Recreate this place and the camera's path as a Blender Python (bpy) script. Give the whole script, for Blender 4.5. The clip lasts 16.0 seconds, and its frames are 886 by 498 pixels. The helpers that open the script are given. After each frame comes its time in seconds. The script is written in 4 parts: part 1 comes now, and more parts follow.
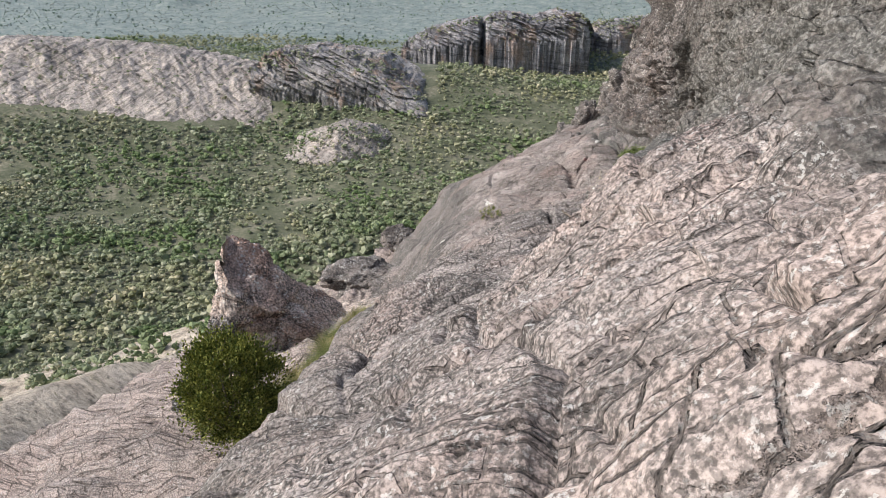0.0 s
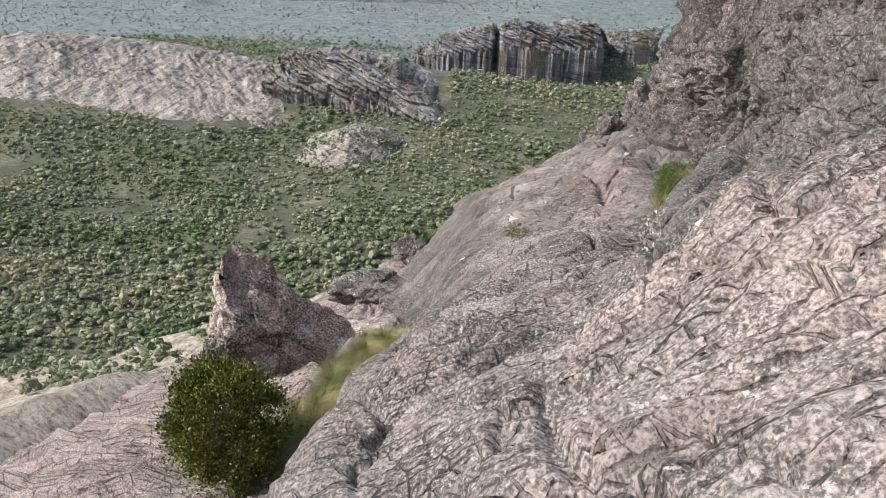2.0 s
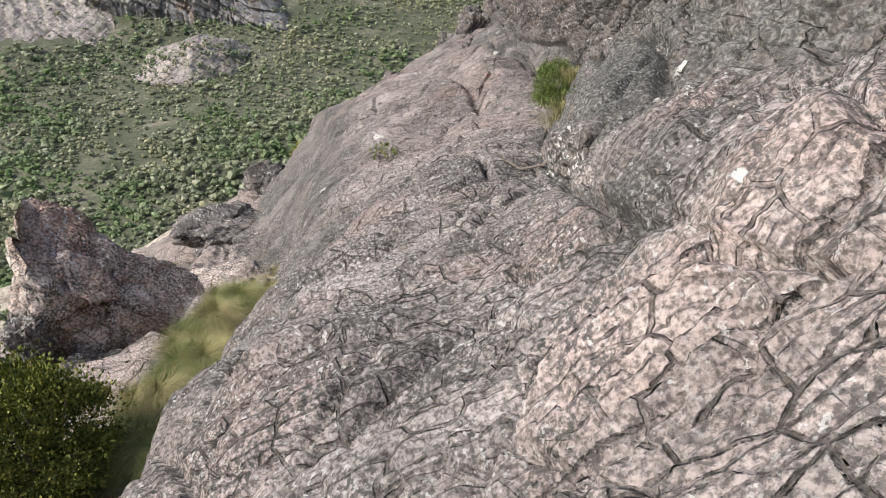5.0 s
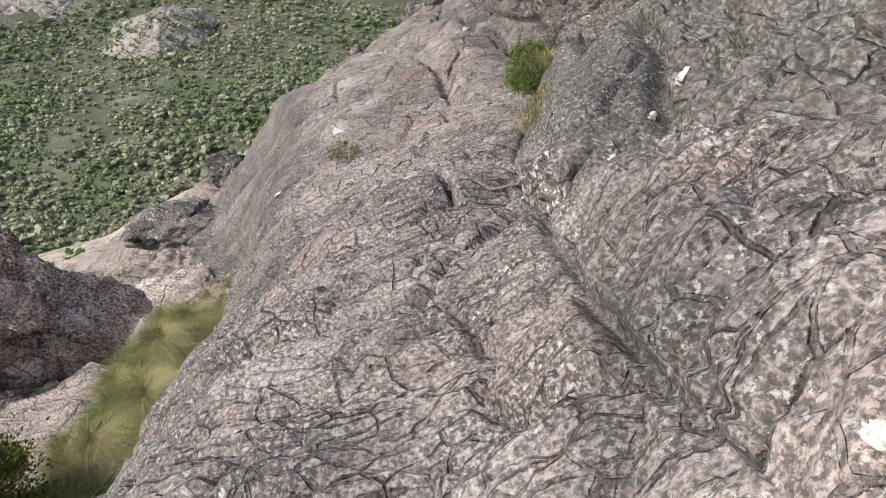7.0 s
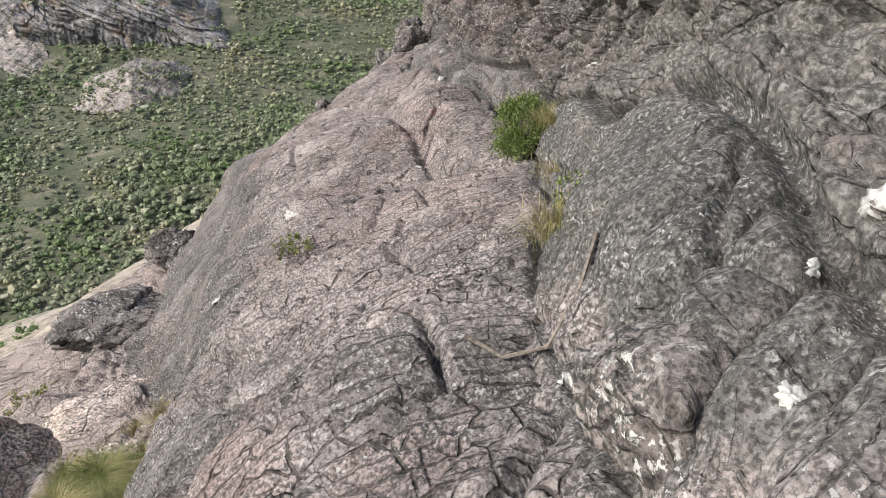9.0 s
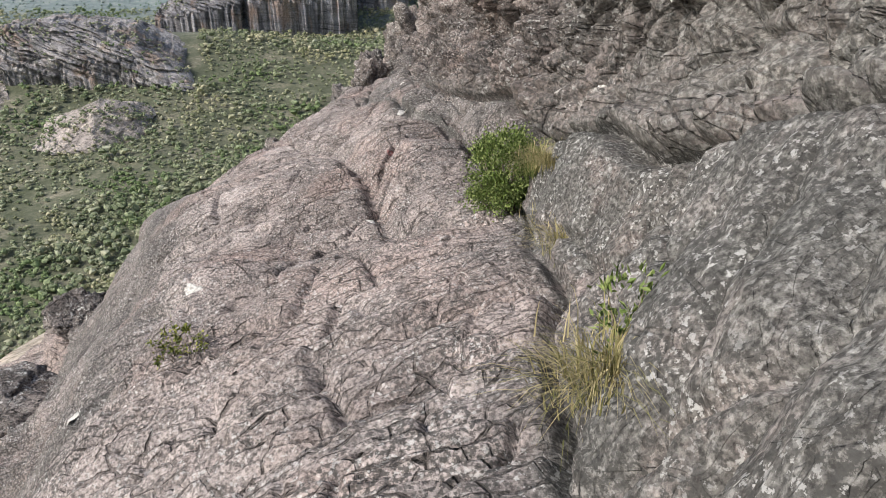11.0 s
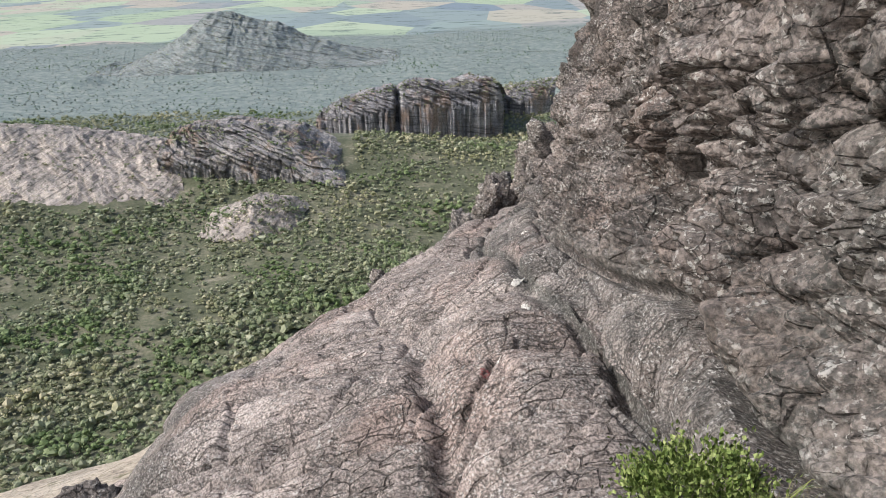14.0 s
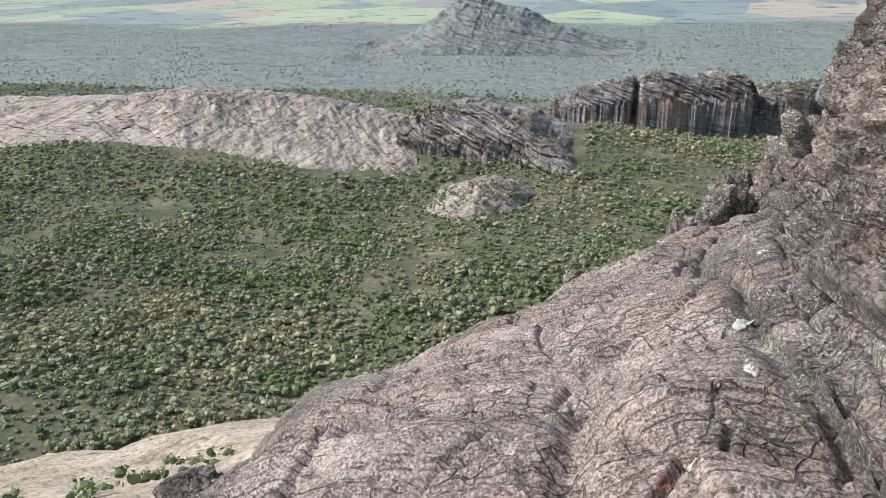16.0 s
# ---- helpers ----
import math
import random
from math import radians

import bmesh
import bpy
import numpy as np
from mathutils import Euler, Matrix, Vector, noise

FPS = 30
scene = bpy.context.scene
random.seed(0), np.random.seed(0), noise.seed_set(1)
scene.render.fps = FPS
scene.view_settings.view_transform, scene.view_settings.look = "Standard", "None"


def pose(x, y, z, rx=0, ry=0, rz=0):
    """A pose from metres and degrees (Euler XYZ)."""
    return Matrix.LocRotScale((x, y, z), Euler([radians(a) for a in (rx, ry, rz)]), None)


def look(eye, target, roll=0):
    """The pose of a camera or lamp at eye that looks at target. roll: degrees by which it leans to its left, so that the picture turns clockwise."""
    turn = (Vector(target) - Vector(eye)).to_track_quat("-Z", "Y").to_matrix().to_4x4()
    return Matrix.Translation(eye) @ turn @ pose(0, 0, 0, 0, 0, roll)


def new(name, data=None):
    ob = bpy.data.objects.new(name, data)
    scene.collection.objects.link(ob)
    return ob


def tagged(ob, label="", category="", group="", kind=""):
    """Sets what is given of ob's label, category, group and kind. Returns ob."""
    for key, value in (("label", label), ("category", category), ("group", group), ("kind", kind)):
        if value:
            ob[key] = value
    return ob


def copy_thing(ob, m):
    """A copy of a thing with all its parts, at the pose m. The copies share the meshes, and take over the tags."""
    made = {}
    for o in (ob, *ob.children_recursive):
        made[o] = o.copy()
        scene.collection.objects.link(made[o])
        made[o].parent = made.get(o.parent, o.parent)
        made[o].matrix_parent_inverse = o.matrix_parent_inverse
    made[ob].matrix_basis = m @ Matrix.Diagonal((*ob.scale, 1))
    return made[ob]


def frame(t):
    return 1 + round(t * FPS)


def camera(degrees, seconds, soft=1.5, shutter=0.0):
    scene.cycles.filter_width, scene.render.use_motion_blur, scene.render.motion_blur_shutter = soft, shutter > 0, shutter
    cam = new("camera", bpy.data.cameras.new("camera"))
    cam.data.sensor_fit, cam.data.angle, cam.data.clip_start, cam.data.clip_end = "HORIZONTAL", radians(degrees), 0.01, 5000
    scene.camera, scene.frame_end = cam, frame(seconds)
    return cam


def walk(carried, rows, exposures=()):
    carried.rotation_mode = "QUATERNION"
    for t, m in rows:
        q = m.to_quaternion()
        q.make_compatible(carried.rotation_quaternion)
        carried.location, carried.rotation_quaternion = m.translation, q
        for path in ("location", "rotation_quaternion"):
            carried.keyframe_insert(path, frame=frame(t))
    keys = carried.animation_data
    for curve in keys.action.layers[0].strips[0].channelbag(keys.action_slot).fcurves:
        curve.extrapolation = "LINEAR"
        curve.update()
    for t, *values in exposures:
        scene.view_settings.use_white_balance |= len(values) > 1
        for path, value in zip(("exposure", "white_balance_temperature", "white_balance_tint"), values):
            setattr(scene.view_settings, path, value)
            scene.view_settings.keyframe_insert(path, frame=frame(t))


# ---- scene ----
cam = camera(61.7, 16.0, 0.75)
PATH = [
    (0, (0.762, 0.132, 1.448), (0.738, 1.926, 0.564), -0.4),
    (0.5, (0.697, 0.39, 1.344), (0.678, 2.189, 0.47), -0.1),
    (1, (0.617, 0.697, 1.199), (0.58, 2.503, 0.341), 0.2),
    (1.5, (0.58, 1.017, 1.157), (0.524, 2.825, 0.303), 0.5),
    (2, (0.533, 1.273, 1.115), (0.488, 3.073, 0.246), 0.9),
    (2.5, (0.487, 1.486, 1.024), (0.475, 3.27, 0.119), 1.5),
    (3, (0.421, 1.654, 0.885), (0.456, 3.416, -0.061), 2.2),
    (3.5, (0.364, 1.941, 0.787), (0.44, 3.678, -0.202), 2.6),
    (4, (0.367, 2.305, 0.668), (0.506, 4.019, -0.353), 2.6),
    (4.5, (0.485, 2.662, 0.613), (0.713, 4.349, -0.437), 2.2),
    (4.7, (0.534, 2.81, 0.57), (0.801, 4.485, -0.49), 2.1),
    (6.8, (0.944, 3.873, 0.531), (1.309, 5.465, -0.623), 0.8),
    (7, (0.954, 4.043, 0.481), (1.299, 5.641, -0.67), 0.6),
    (7.5, (1.061, 4.595, 0.315), (1.359, 6.21, -0.827), -0.1),
    (8, (1.152, 5.145, 0.274), (1.458, 6.759, -0.867), -1.4),
    (8.5, (1.261, 5.659, 0.126), (1.629, 7.277, -0.99), -1.5),
    (9, (1.406, 6.125, -0.063), (1.812, 7.768, -1.129), -1.2),
    (9.2, (1.447, 6.323, -0.11), (1.856, 7.981, -1.151), -1.1),
    (11.3, (2.141, 8.453, -0.995), (2.652, 10.133, -1.953), 0.0),
    (11.5, (2.239, 8.692, -1.028), (2.749, 10.381, -1.969), -0.1),
    (12, (2.508, 9.241, -1.056), (2.966, 10.984, -1.923), -0.8),
    (12.5, (2.688, 9.875, -1.16), (3.1, 11.665, -1.952), -1.5),
    (13, (2.877, 10.455, -1.19), (3.226, 12.274, -1.945), -1.8),
    (13.5, (2.98, 10.966, -1.23), (3.251, 12.805, -1.967), -1.7),
    (14, (3.077, 11.486, -1.307), (3.251, 13.34, -2.036), -1.7),
    (14.5, (3.237, 12.022, -1.415), (3.304, 13.886, -2.137), -1.8),
    (15, (3.32, 12.557, -1.559), (3.269, 14.424, -2.274), -1.5),
    (15.5, (3.461, 12.946, -1.711), (3.253, 14.8, -2.431), -1.4),
    (16, (3.462, 13.449, -1.968), (3.056, 15.26, -2.711), -1.3),
]
walk(cam, [(t, look(eye, target, roll)) for t, eye, target, roll in PATH])

# ---- world, sun, exposure ----
world = bpy.data.worlds.new("sky")
scene.world = world
world.use_nodes = True
sky = world.node_tree.nodes.new("ShaderNodeTexSky")
sky.sky_type = "NISHITA"
sky.sun_disc = False
sky.sun_elevation = radians(43)
sky.sun_rotation = radians(264)
sky.dust_density = 3.0
world.node_tree.links.new(sky.outputs[0], world.node_tree.nodes["Background"].inputs[0])
world.node_tree.nodes["Background"].inputs[1].default_value = 0.12
sun = new("sun", bpy.data.lights.new("sun", "SUN"))
sun.data.energy, sun.data.angle, sun.data.color = 2.5, radians(9), (1, 0.98, 0.965)
sun.matrix_world = look((-66, -6, 62), (0, 0, 0))
scene.view_settings.exposure = 0.5


# ---- numeric helpers ----
def hashed(i, j, seed):
    n = (i * 374761393 + j * 668265263 + seed * 974711 + 1013904223) & 0xFFFFFFFF
    n = ((n ^ (n >> 13)) * 1274126177) & 0xFFFFFFFF
    n = ((n ^ (n >> 16)) * 2246822519) & 0xFFFFFFFF
    return ((n ^ (n >> 15)) & 0xFFFFFF) / 16777215.0


def soft_noise(x, y, seed=0):
    """Smooth value noise, -1 to 1."""
    i, j = np.floor(x).astype(np.int64), np.floor(y).astype(np.int64)
    u, v = x - i, y - j
    u, v = u * u * u * (u * (u * 6 - 15) + 10), v * v * v * (v * (v * 6 - 15) + 10)
    a, b = hashed(i, j, seed), hashed(i + 1, j, seed)
    c, d = hashed(i, j + 1, seed), hashed(i + 1, j + 1, seed)
    return 2 * ((a * (1 - u) + b * u) * (1 - v) + (c * (1 - u) + d * u) * v) - 1


def fractal(x, y, seed=0, octaves=4, gain=0.5):
    total, size = 0, 1.0
    for k in range(octaves):
        total = total + size * soft_noise(x * 2 ** k + 17.3 * k, y * 2 ** k - 9.1 * k, seed + k)
        size *= gain
    return total


def cells(x, y, seed=0):
    """Distance to the border between scattered cells, and a value for each cell."""
    i, j = np.floor(x).astype(np.int64), np.floor(y).astype(np.int64)
    first = np.full(x.shape, 9.0)
    second = np.full(x.shape, 9.0)
    value = np.zeros(x.shape)
    for di in (-1, 0, 1):
        for dj in (-1, 0, 1):
            px = i + di + 0.1 + 0.8 * hashed(i + di, j + dj, seed)
            py = j + dj + 0.1 + 0.8 * hashed(i + di, j + dj, seed + 7)
            d = np.hypot(px - x, py - y)
            nearer = d < first
            second = np.where(nearer, first, np.minimum(second, d))
            value = np.where(nearer, hashed(i + di, j + dj, seed + 13), value)
            first = np.where(nearer, d, first)
    return second - first, value


def smooth(a, b, x):
    t = np.clip((x - a) / (b - a), 0, 1)
    return t * t * (3 - 2 * t)


def curve_at(keys, y):
    """x and z of a line given by (y, x, z) keys, smooth between them."""
    k = np.array(keys)
    out = []
    for c in (1, 2):
        slope = np.gradient(k[:, c], k[:, 0])
        n = np.clip(np.searchsorted(k[:, 0], y) - 1, 0, len(k) - 2)
        h = k[n + 1, 0] - k[n, 0]
        s = (y - k[n, 0]) / h
        out.append((2 * s ** 3 - 3 * s ** 2 + 1) * k[n, c] + (s ** 3 - 2 * s ** 2 + s) * h * slope[n]
                   + (3 * s ** 2 - 2 * s ** 3) * k[n + 1, c] + (s ** 3 - s ** 2) * h * slope[n + 1])
    return out


def mesh_from(name, verts, faces, smooth_faces=True):
    """A mesh from arrays: verts (n, 3), faces (m, 3 or 4)."""
    me = bpy.data.meshes.new(name)
    verts = np.asarray(verts, dtype=np.float32)
    faces = np.asarray(faces, dtype=np.int32)
    m, k = faces.shape
    me.vertices.add(len(verts))
    me.vertices.foreach_set("co", verts.ravel())
    me.loops.add(m * k)
    me.loops.foreach_set("vertex_index", faces.ravel())
    me.polygons.add(m)
    me.polygons.foreach_set("loop_start", np.arange(0, m * k, k, dtype=np.int32))
    me.polygons.foreach_set("loop_total", np.full(m, k, dtype=np.int32))
    me.polygons.foreach_set("use_smooth", np.full(m, smooth_faces))
    me.update(calc_edges=True)
    return me


def grid_faces(rows, columns):
    n = np.arange(rows * columns).reshape(rows, columns)
    return np.stack([n[:-1, :-1], n[:-1, 1:], n[1:, 1:], n[1:, :-1]], -1)


def part(name, me, material, parent=None, label=""):
    ob = new(name, me)
    if material:
        me.materials.append(material)
    if parent:
        ob.parent = parent
    if label:
        ob["label"] = label
    return ob


# ---- materials ----
class Nodes:
    """A short way to write a node material."""

    def __init__(self, name, rough=0.9):
        self.mat = bpy.data.materials.new(name)
        self.mat.use_nodes = True
        self.tree = self.mat.node_tree
        self.shader = self.tree.nodes["Principled BSDF"]
        self.shader.inputs["Roughness"].default_value = rough
        self.shader.inputs["Specular IOR Level"].default_value = 0.25
        self.place = self.tree.nodes.new("ShaderNodeNewGeometry").outputs["Position"]
        self.height = None

    def link(self, a, b):
        self.tree.links.new(a, b)

    def scaled(self, size):
        m = self.tree.nodes.new("ShaderNodeMapping")
        m.inputs["Scale"].default_value = size
        self.link(self.place, m.inputs[0])
        return m.outputs[0]

    def noise(self, scale, detail=6, rough=0.6, where=None, warp=0.0):
        n = self.tree.nodes.new("ShaderNodeTexNoise")
        n.inputs["Scale"].default_value, n.inputs["Detail"].default_value = scale, detail
        n.inputs["Roughness"].default_value, n.inputs["Distortion"].default_value = rough, warp
        self.link(where or self.place, n.inputs["Vector"])
        return n.outputs[0]

    def voronoi(self, scale, feature="F1", where=None, out="Distance"):
        n = self.tree.nodes.new("ShaderNodeTexVoronoi")
        n.feature = feature
        n.inputs["Scale"].default_value = scale
        self.link(where or self.place, n.inputs["Vector"])
        return n.outputs[out]

    def ramp(self, value, *stops):
        n = self.tree.nodes.new("ShaderNodeValToRGB")
        e = n.color_ramp.elements
        while len(e) < len(stops):
            e.new(0.5)
        for el, (at, colour) in zip(e, stops):
            el.position = at
            el.color = (*colour, 1) if isinstance(colour, tuple) else (colour, colour, colour, 1)
        self.link(value, n.inputs[0])
        return n.outputs[0]

    def mix(self, fac, a, b, how="MIX"):
        n = self.tree.nodes.new("ShaderNodeMix")
        n.data_type, n.blend_type = "RGBA", how
        for slot, v in ((0, fac), (6, a), (7, b)):
            if isinstance(v, (int, float)):
                n.inputs[slot].default_value = v if slot == 0 else (v, v, v, 1)
            elif isinstance(v, tuple):
                n.inputs[slot].default_value = (*v, 1)
            else:
                self.link(v, n.inputs[slot])
        return n.outputs[2]

    def math(self, how, a, b=0.0):
        n = self.tree.nodes.new("ShaderNodeMath")
        n.operation = how
        for slot, v in ((0, a), (1, b)):
            if isinstance(v, (int, float)):
                n.inputs[slot].default_value = v
            else:
                self.link(v, n.inputs[slot])
        return n.outputs[0]

    def axis(self, name):
        n = self.tree.nodes.new("ShaderNodeSeparateXYZ")
        self.link(self.place, n.inputs[0])
        return n.outputs[name]

    def random(self, island=True):
        if island:
            return self.tree.nodes.new("ShaderNodeNewGeometry").outputs["Random Per Island"]
        return self.tree.nodes.new("ShaderNodeObjectInfo").outputs["Random"]

    def bump(self, height, distance, strength=1.0):
        n = self.tree.nodes.new("ShaderNodeBump")
        n.inputs["Distance"].default_value, n.inputs["Strength"].default_value = distance, strength
        self.link(height, n.inputs["Height"])
        if self.height:
            self.link(self.height, n.inputs["Normal"])
        self.height = n.outputs[0]
        self.link(self.height, self.shader.inputs["Normal"])

    def done(self, colour):
        if isinstance(colour, tuple):
            self.shader.inputs["Base Color"].default_value = (*colour, 1)
        else:
            self.link(colour, self.shader.inputs["Base Color"])
        return self.mat


def rock_material(name, light, mid, dark, lichen=0.5, warm=0.3, size=1.0, streak=0.0, dark_cracks=(), crack_tint=0.85, crusted=False):
    n = Nodes(name, 0.92)
    big = n.noise(0.8 / size, 6, 0.65, warp=0.5)
    colour = n.ramp(big, (0.34, dark), (0.48, mid), (0.64, light))
    pink = n.noise(0.5 / size, 4, 0.55)
    colour = n.mix(n.math("MULTIPLY", n.ramp(pink, (0.5, 0.0), (0.66, 1.0)), warm), colour, (0.5, 0.31, 0.23))
    grain = n.noise(26 / size, 5, 0.68)
    colour = n.mix(1.0, colour, n.ramp(grain, (0.38, 0.35), (0.49, 0.92), (0.6, 1.45)), "MULTIPLY")
    # wide weathering, then pale and black crusts of lichen
    wide = n.noise(0.28 / size, 5, 0.6)
    colour = n.mix(1.0, colour, n.ramp(wide, (0.36, (0.66, 0.68, 0.66)), (0.5, (1.0, 1.0, 1.0)), (0.62, (1.16, 1.13, 1.1))), "MULTIPLY")
    patch = n.noise(2.6 / size, 5, 0.65)
    speck = n.noise(20 / size, 4, 0.66)
    pale = n.math("MULTIPLY", n.ramp(speck, (0.55, 0.0), (0.58, 1.0)), n.ramp(patch, (0.42, 0.0), (0.58, 1.0)))
    colour = n.mix(n.math("MULTIPLY", pale, lichen), colour, (0.74, 0.73, 0.68))
    speck_dark = n.noise(30 / size, 4, 0.66)
    blotch = n.noise(1.9 / size, 7, 0.7, warp=0.4)
    black = n.math("MULTIPLY", n.ramp(speck_dark, (0.48, 0.0), (0.56, 1.0)), n.ramp(blotch, (0.42, 0.0), (0.55, 1.0)))
    colour = n.mix(n.math("MULTIPLY", black, 0.85), colour, (0.045, 0.045, 0.042))
    if streak:
        runs = n.noise(1.6 / size, 6, 0.65, where=n.scaled((1, 1, 0.16)))
        colour = n.mix(n.math("MULTIPLY", n.ramp(runs, (0.5, 0.0), (0.6, 1.0)), streak), colour, (0.09, 0.08, 0.075))
    if crusted:
        node = n.tree.nodes.new("ShaderNodeAttribute")
        node.attribute_name = "cover"
        tone = n.ramp(n.noise(28, 5, 0.68), (0.36, (0.045, 0.045, 0.04)), (0.5, (0.12, 0.117, 0.104)), (0.62, (0.32, 0.31, 0.28)))
        colour = n.mix(n.math("MULTIPLY", node.outputs["Fac"], n.ramp(n.noise(2.6, 8, 0.72), (0.3, 0.3), (0.5, 0.95))), colour, tone)
    if dark_cracks:
        # thin cracks coloured near black, mostly across the slope
        bend = n.tree.nodes.new("ShaderNodeTexNoise")
        bend.inputs["Scale"].default_value, bend.inputs["Detail"].default_value = 1.3, 2
        n.link(n.place, bend.inputs["Vector"])
        shift = n.tree.nodes.new("ShaderNodeVectorMath")
        shift.operation = "MULTIPLY_ADD"
        n.link(bend.outputs["Color"], shift.inputs[0])
        shift.inputs[1].default_value = (0.30, 0.17, 0.15)
        n.link(n.place, shift.inputs[2])
        cracks = []
        for k, (size3, width) in enumerate(dark_cracks):
            m = n.tree.nodes.new("ShaderNodeMapping")
            m.inputs["Scale"].default_value = size3
            m.inputs["Rotation"].default_value = (0, 0, 0.25 - 0.5 * k)
            n.link(shift.outputs[0], m.inputs[0])
            gap = n.voronoi(1.0, "DISTANCE_TO_EDGE", where=m.outputs[0])
            cracks.append(n.ramp(gap, (0.0, 0.0), (width, 1.0)))
        both = n.math("MINIMUM", cracks[0], n.math("MAXIMUM", cracks[1], n.ramp(n.noise(1.1, 3), (0.45, 0.0), (0.55, 1.0))))
        open_ = n.math("SUBTRACT", 1.0, both)
        colour = n.mix(n.math("MULTIPLY", open_, n.ramp(n.noise(5, 5, 0.7), (0.36, 0.1 * crack_tint), (0.52, crack_tint))), colour, (0.05, 0.043, 0.036))
        n.bump(both, 0.03, 0.8)
    n.bump(n.noise(5 / size, 6, 0.66), 0.07 * size, 0.9)
    n.bump(grain, 0.010 * size, 0.9)
    return n.done(colour)


def sheet_cracks(n, sheet, across, along, width, keep):
    """Thin cracks between plates on the rock's own surface, broken off where a noise falls low: 0 in a crack, 1 beside it."""
    m = n.tree.nodes.new("ShaderNodeMapping")
    m.inputs["Scale"].default_value = (1 / across, 1 / along, 1)
    n.link(sheet, m.inputs[0])
    v = n.tree.nodes.new("ShaderNodeTexVoronoi")
    v.voronoi_dimensions, v.feature = "2D", "DISTANCE_TO_EDGE"
    v.inputs["Scale"].default_value, v.inputs["Randomness"].default_value = 1.0, 0.9
    n.link(m.outputs[0], v.inputs["Vector"])
    gap = n.ramp(v.outputs["Distance"], (0.0, 0.0), (width * 0.4, 0.12), (width, 1.0))
    return n.math("MAXIMUM", gap, n.ramp(n.noise(keep, 4, 0.6), (0.44, 0.0), (0.58, 1.0)))


def slab_material():
    n = Nodes("slab_rock", 0.93)

    def field(name, out):
        node = n.tree.nodes.new("ShaderNodeAttribute")
        node.attribute_name = name
        return node.outputs[out]

    cover, worn = field("cover", "Fac"), field("worn", "Fac")
    bend = n.tree.nodes.new("ShaderNodeTexNoise")
    bend.inputs["Scale"].default_value, bend.inputs["Detail"].default_value = 7.0, 4
    n.link(n.place, bend.inputs["Vector"])
    shift = n.tree.nodes.new("ShaderNodeVectorMath")
    shift.operation = "MULTIPLY_ADD"
    n.link(bend.outputs["Color"], shift.inputs[0])
    shift.inputs[1].default_value = (0.045, 0.022, 0)
    n.link(field("sheet", "Vector"), shift.inputs[2])
    sheet = shift.outputs[0]
    colour = n.ramp(n.noise(0.9, 7, 0.68, warp=0.4), (0.34, (0.135, 0.121, 0.114)), (0.48, (0.245, 0.215, 0.198)), (0.62, (0.385, 0.338, 0.31)))
    rosy = n.ramp(n.noise(0.7, 5, 0.6), (0.48, 0.0), (0.64, 0.4))
    colour = n.mix(rosy, colour, (0.4, 0.28, 0.235))
    # the worn field only turns the rock paler and pinker
    colour = n.mix(n.math("MULTIPLY", worn, n.ramp(n.noise(2.4, 7, 0.7), (0.34, 0.25), (0.56, 0.9))), colour, (0.46, 0.375, 0.33))
    # a thick grey-green crust of lichen on the shaded side of the bulge; its tone also runs along the crease
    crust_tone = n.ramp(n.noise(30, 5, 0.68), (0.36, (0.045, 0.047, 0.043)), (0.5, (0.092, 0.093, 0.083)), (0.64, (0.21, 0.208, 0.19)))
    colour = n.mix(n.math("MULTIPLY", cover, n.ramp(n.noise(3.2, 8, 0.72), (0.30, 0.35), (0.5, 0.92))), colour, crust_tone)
    grain = n.noise(52, 4, 0.66)
    colour = n.mix(1.0, colour, n.ramp(grain, (0.40, 0.42), (0.50, 0.95), (0.60, 1.35)), "MULTIPLY")
    speck_dark = n.noise(44, 4, 0.66)
    blotch = n.noise(1.7, 8, 0.72, warp=0.4)
    black = n.math("MULTIPLY", n.ramp(speck_dark, (0.49, 0.0), (0.53, 1.0)), n.ramp(blotch, (0.44, 0.0), (0.54, 1.0)))
    black = n.math("MULTIPLY", black, n.math("SUBTRACT", 1.0, n.math("MULTIPLY", worn, 0.6)))
    colour = n.mix(n.math("MULTIPLY", black, 0.85), colour, (0.06, 0.058, 0.053))
    pale = n.math("MULTIPLY", n.ramp(n.noise(38, 4, 0.66), (0.575, 0.0), (0.60, 1.0)), n.ramp(n.noise(2.6, 5, 0.65), (0.40, 0.1), (0.58, 1.0)))
    colour = n.mix(n.math("MULTIPLY", pale, 0.5), colour, (0.72, 0.71, 0.67))
    # the cracks behind the ledges' lips run on for metres; short ones cut the ledges into plates
    split = n.tree.nodes.new("ShaderNodeSeparateXYZ")
    n.link(field("ledges", "Vector"), split.inputs[0])
    jag = n.math("SUBTRACT", n.noise(16, 5, 0.7), 0.5)
    lines = []
    for out, width, jags, keep, least in (("X", 0.016, 0.06, 0.8, 0.0), ("Y", 0.045, 0.17, 1.1, 0.0), ("Z", 0.095, 0.36, 1.7, 0.35)):
        f = n.math("FRACT", n.math("ADD", split.outputs[out], n.math("MULTIPLY", jag, jags)))
        near = n.math("MINIMUM", f, n.math("SUBTRACT", 1.0, f))
        gap = n.ramp(near, (0.0, least), (width * 0.5, least + 0.2), (width, 1.0))
        lines.append(n.math("MAXIMUM", gap, n.ramp(n.noise(keep, 4, 0.6, where=n.scaled((1.0, 2.0, 1.3))), (0.46, 0.0), (0.60, 1.0))))
    wide = sheet_cracks(n, sheet, 0.62, 0.62, 0.018, 0.9)
    fine = sheet_cracks(n, sheet, 0.24, 0.15, 0.040, 1.3)
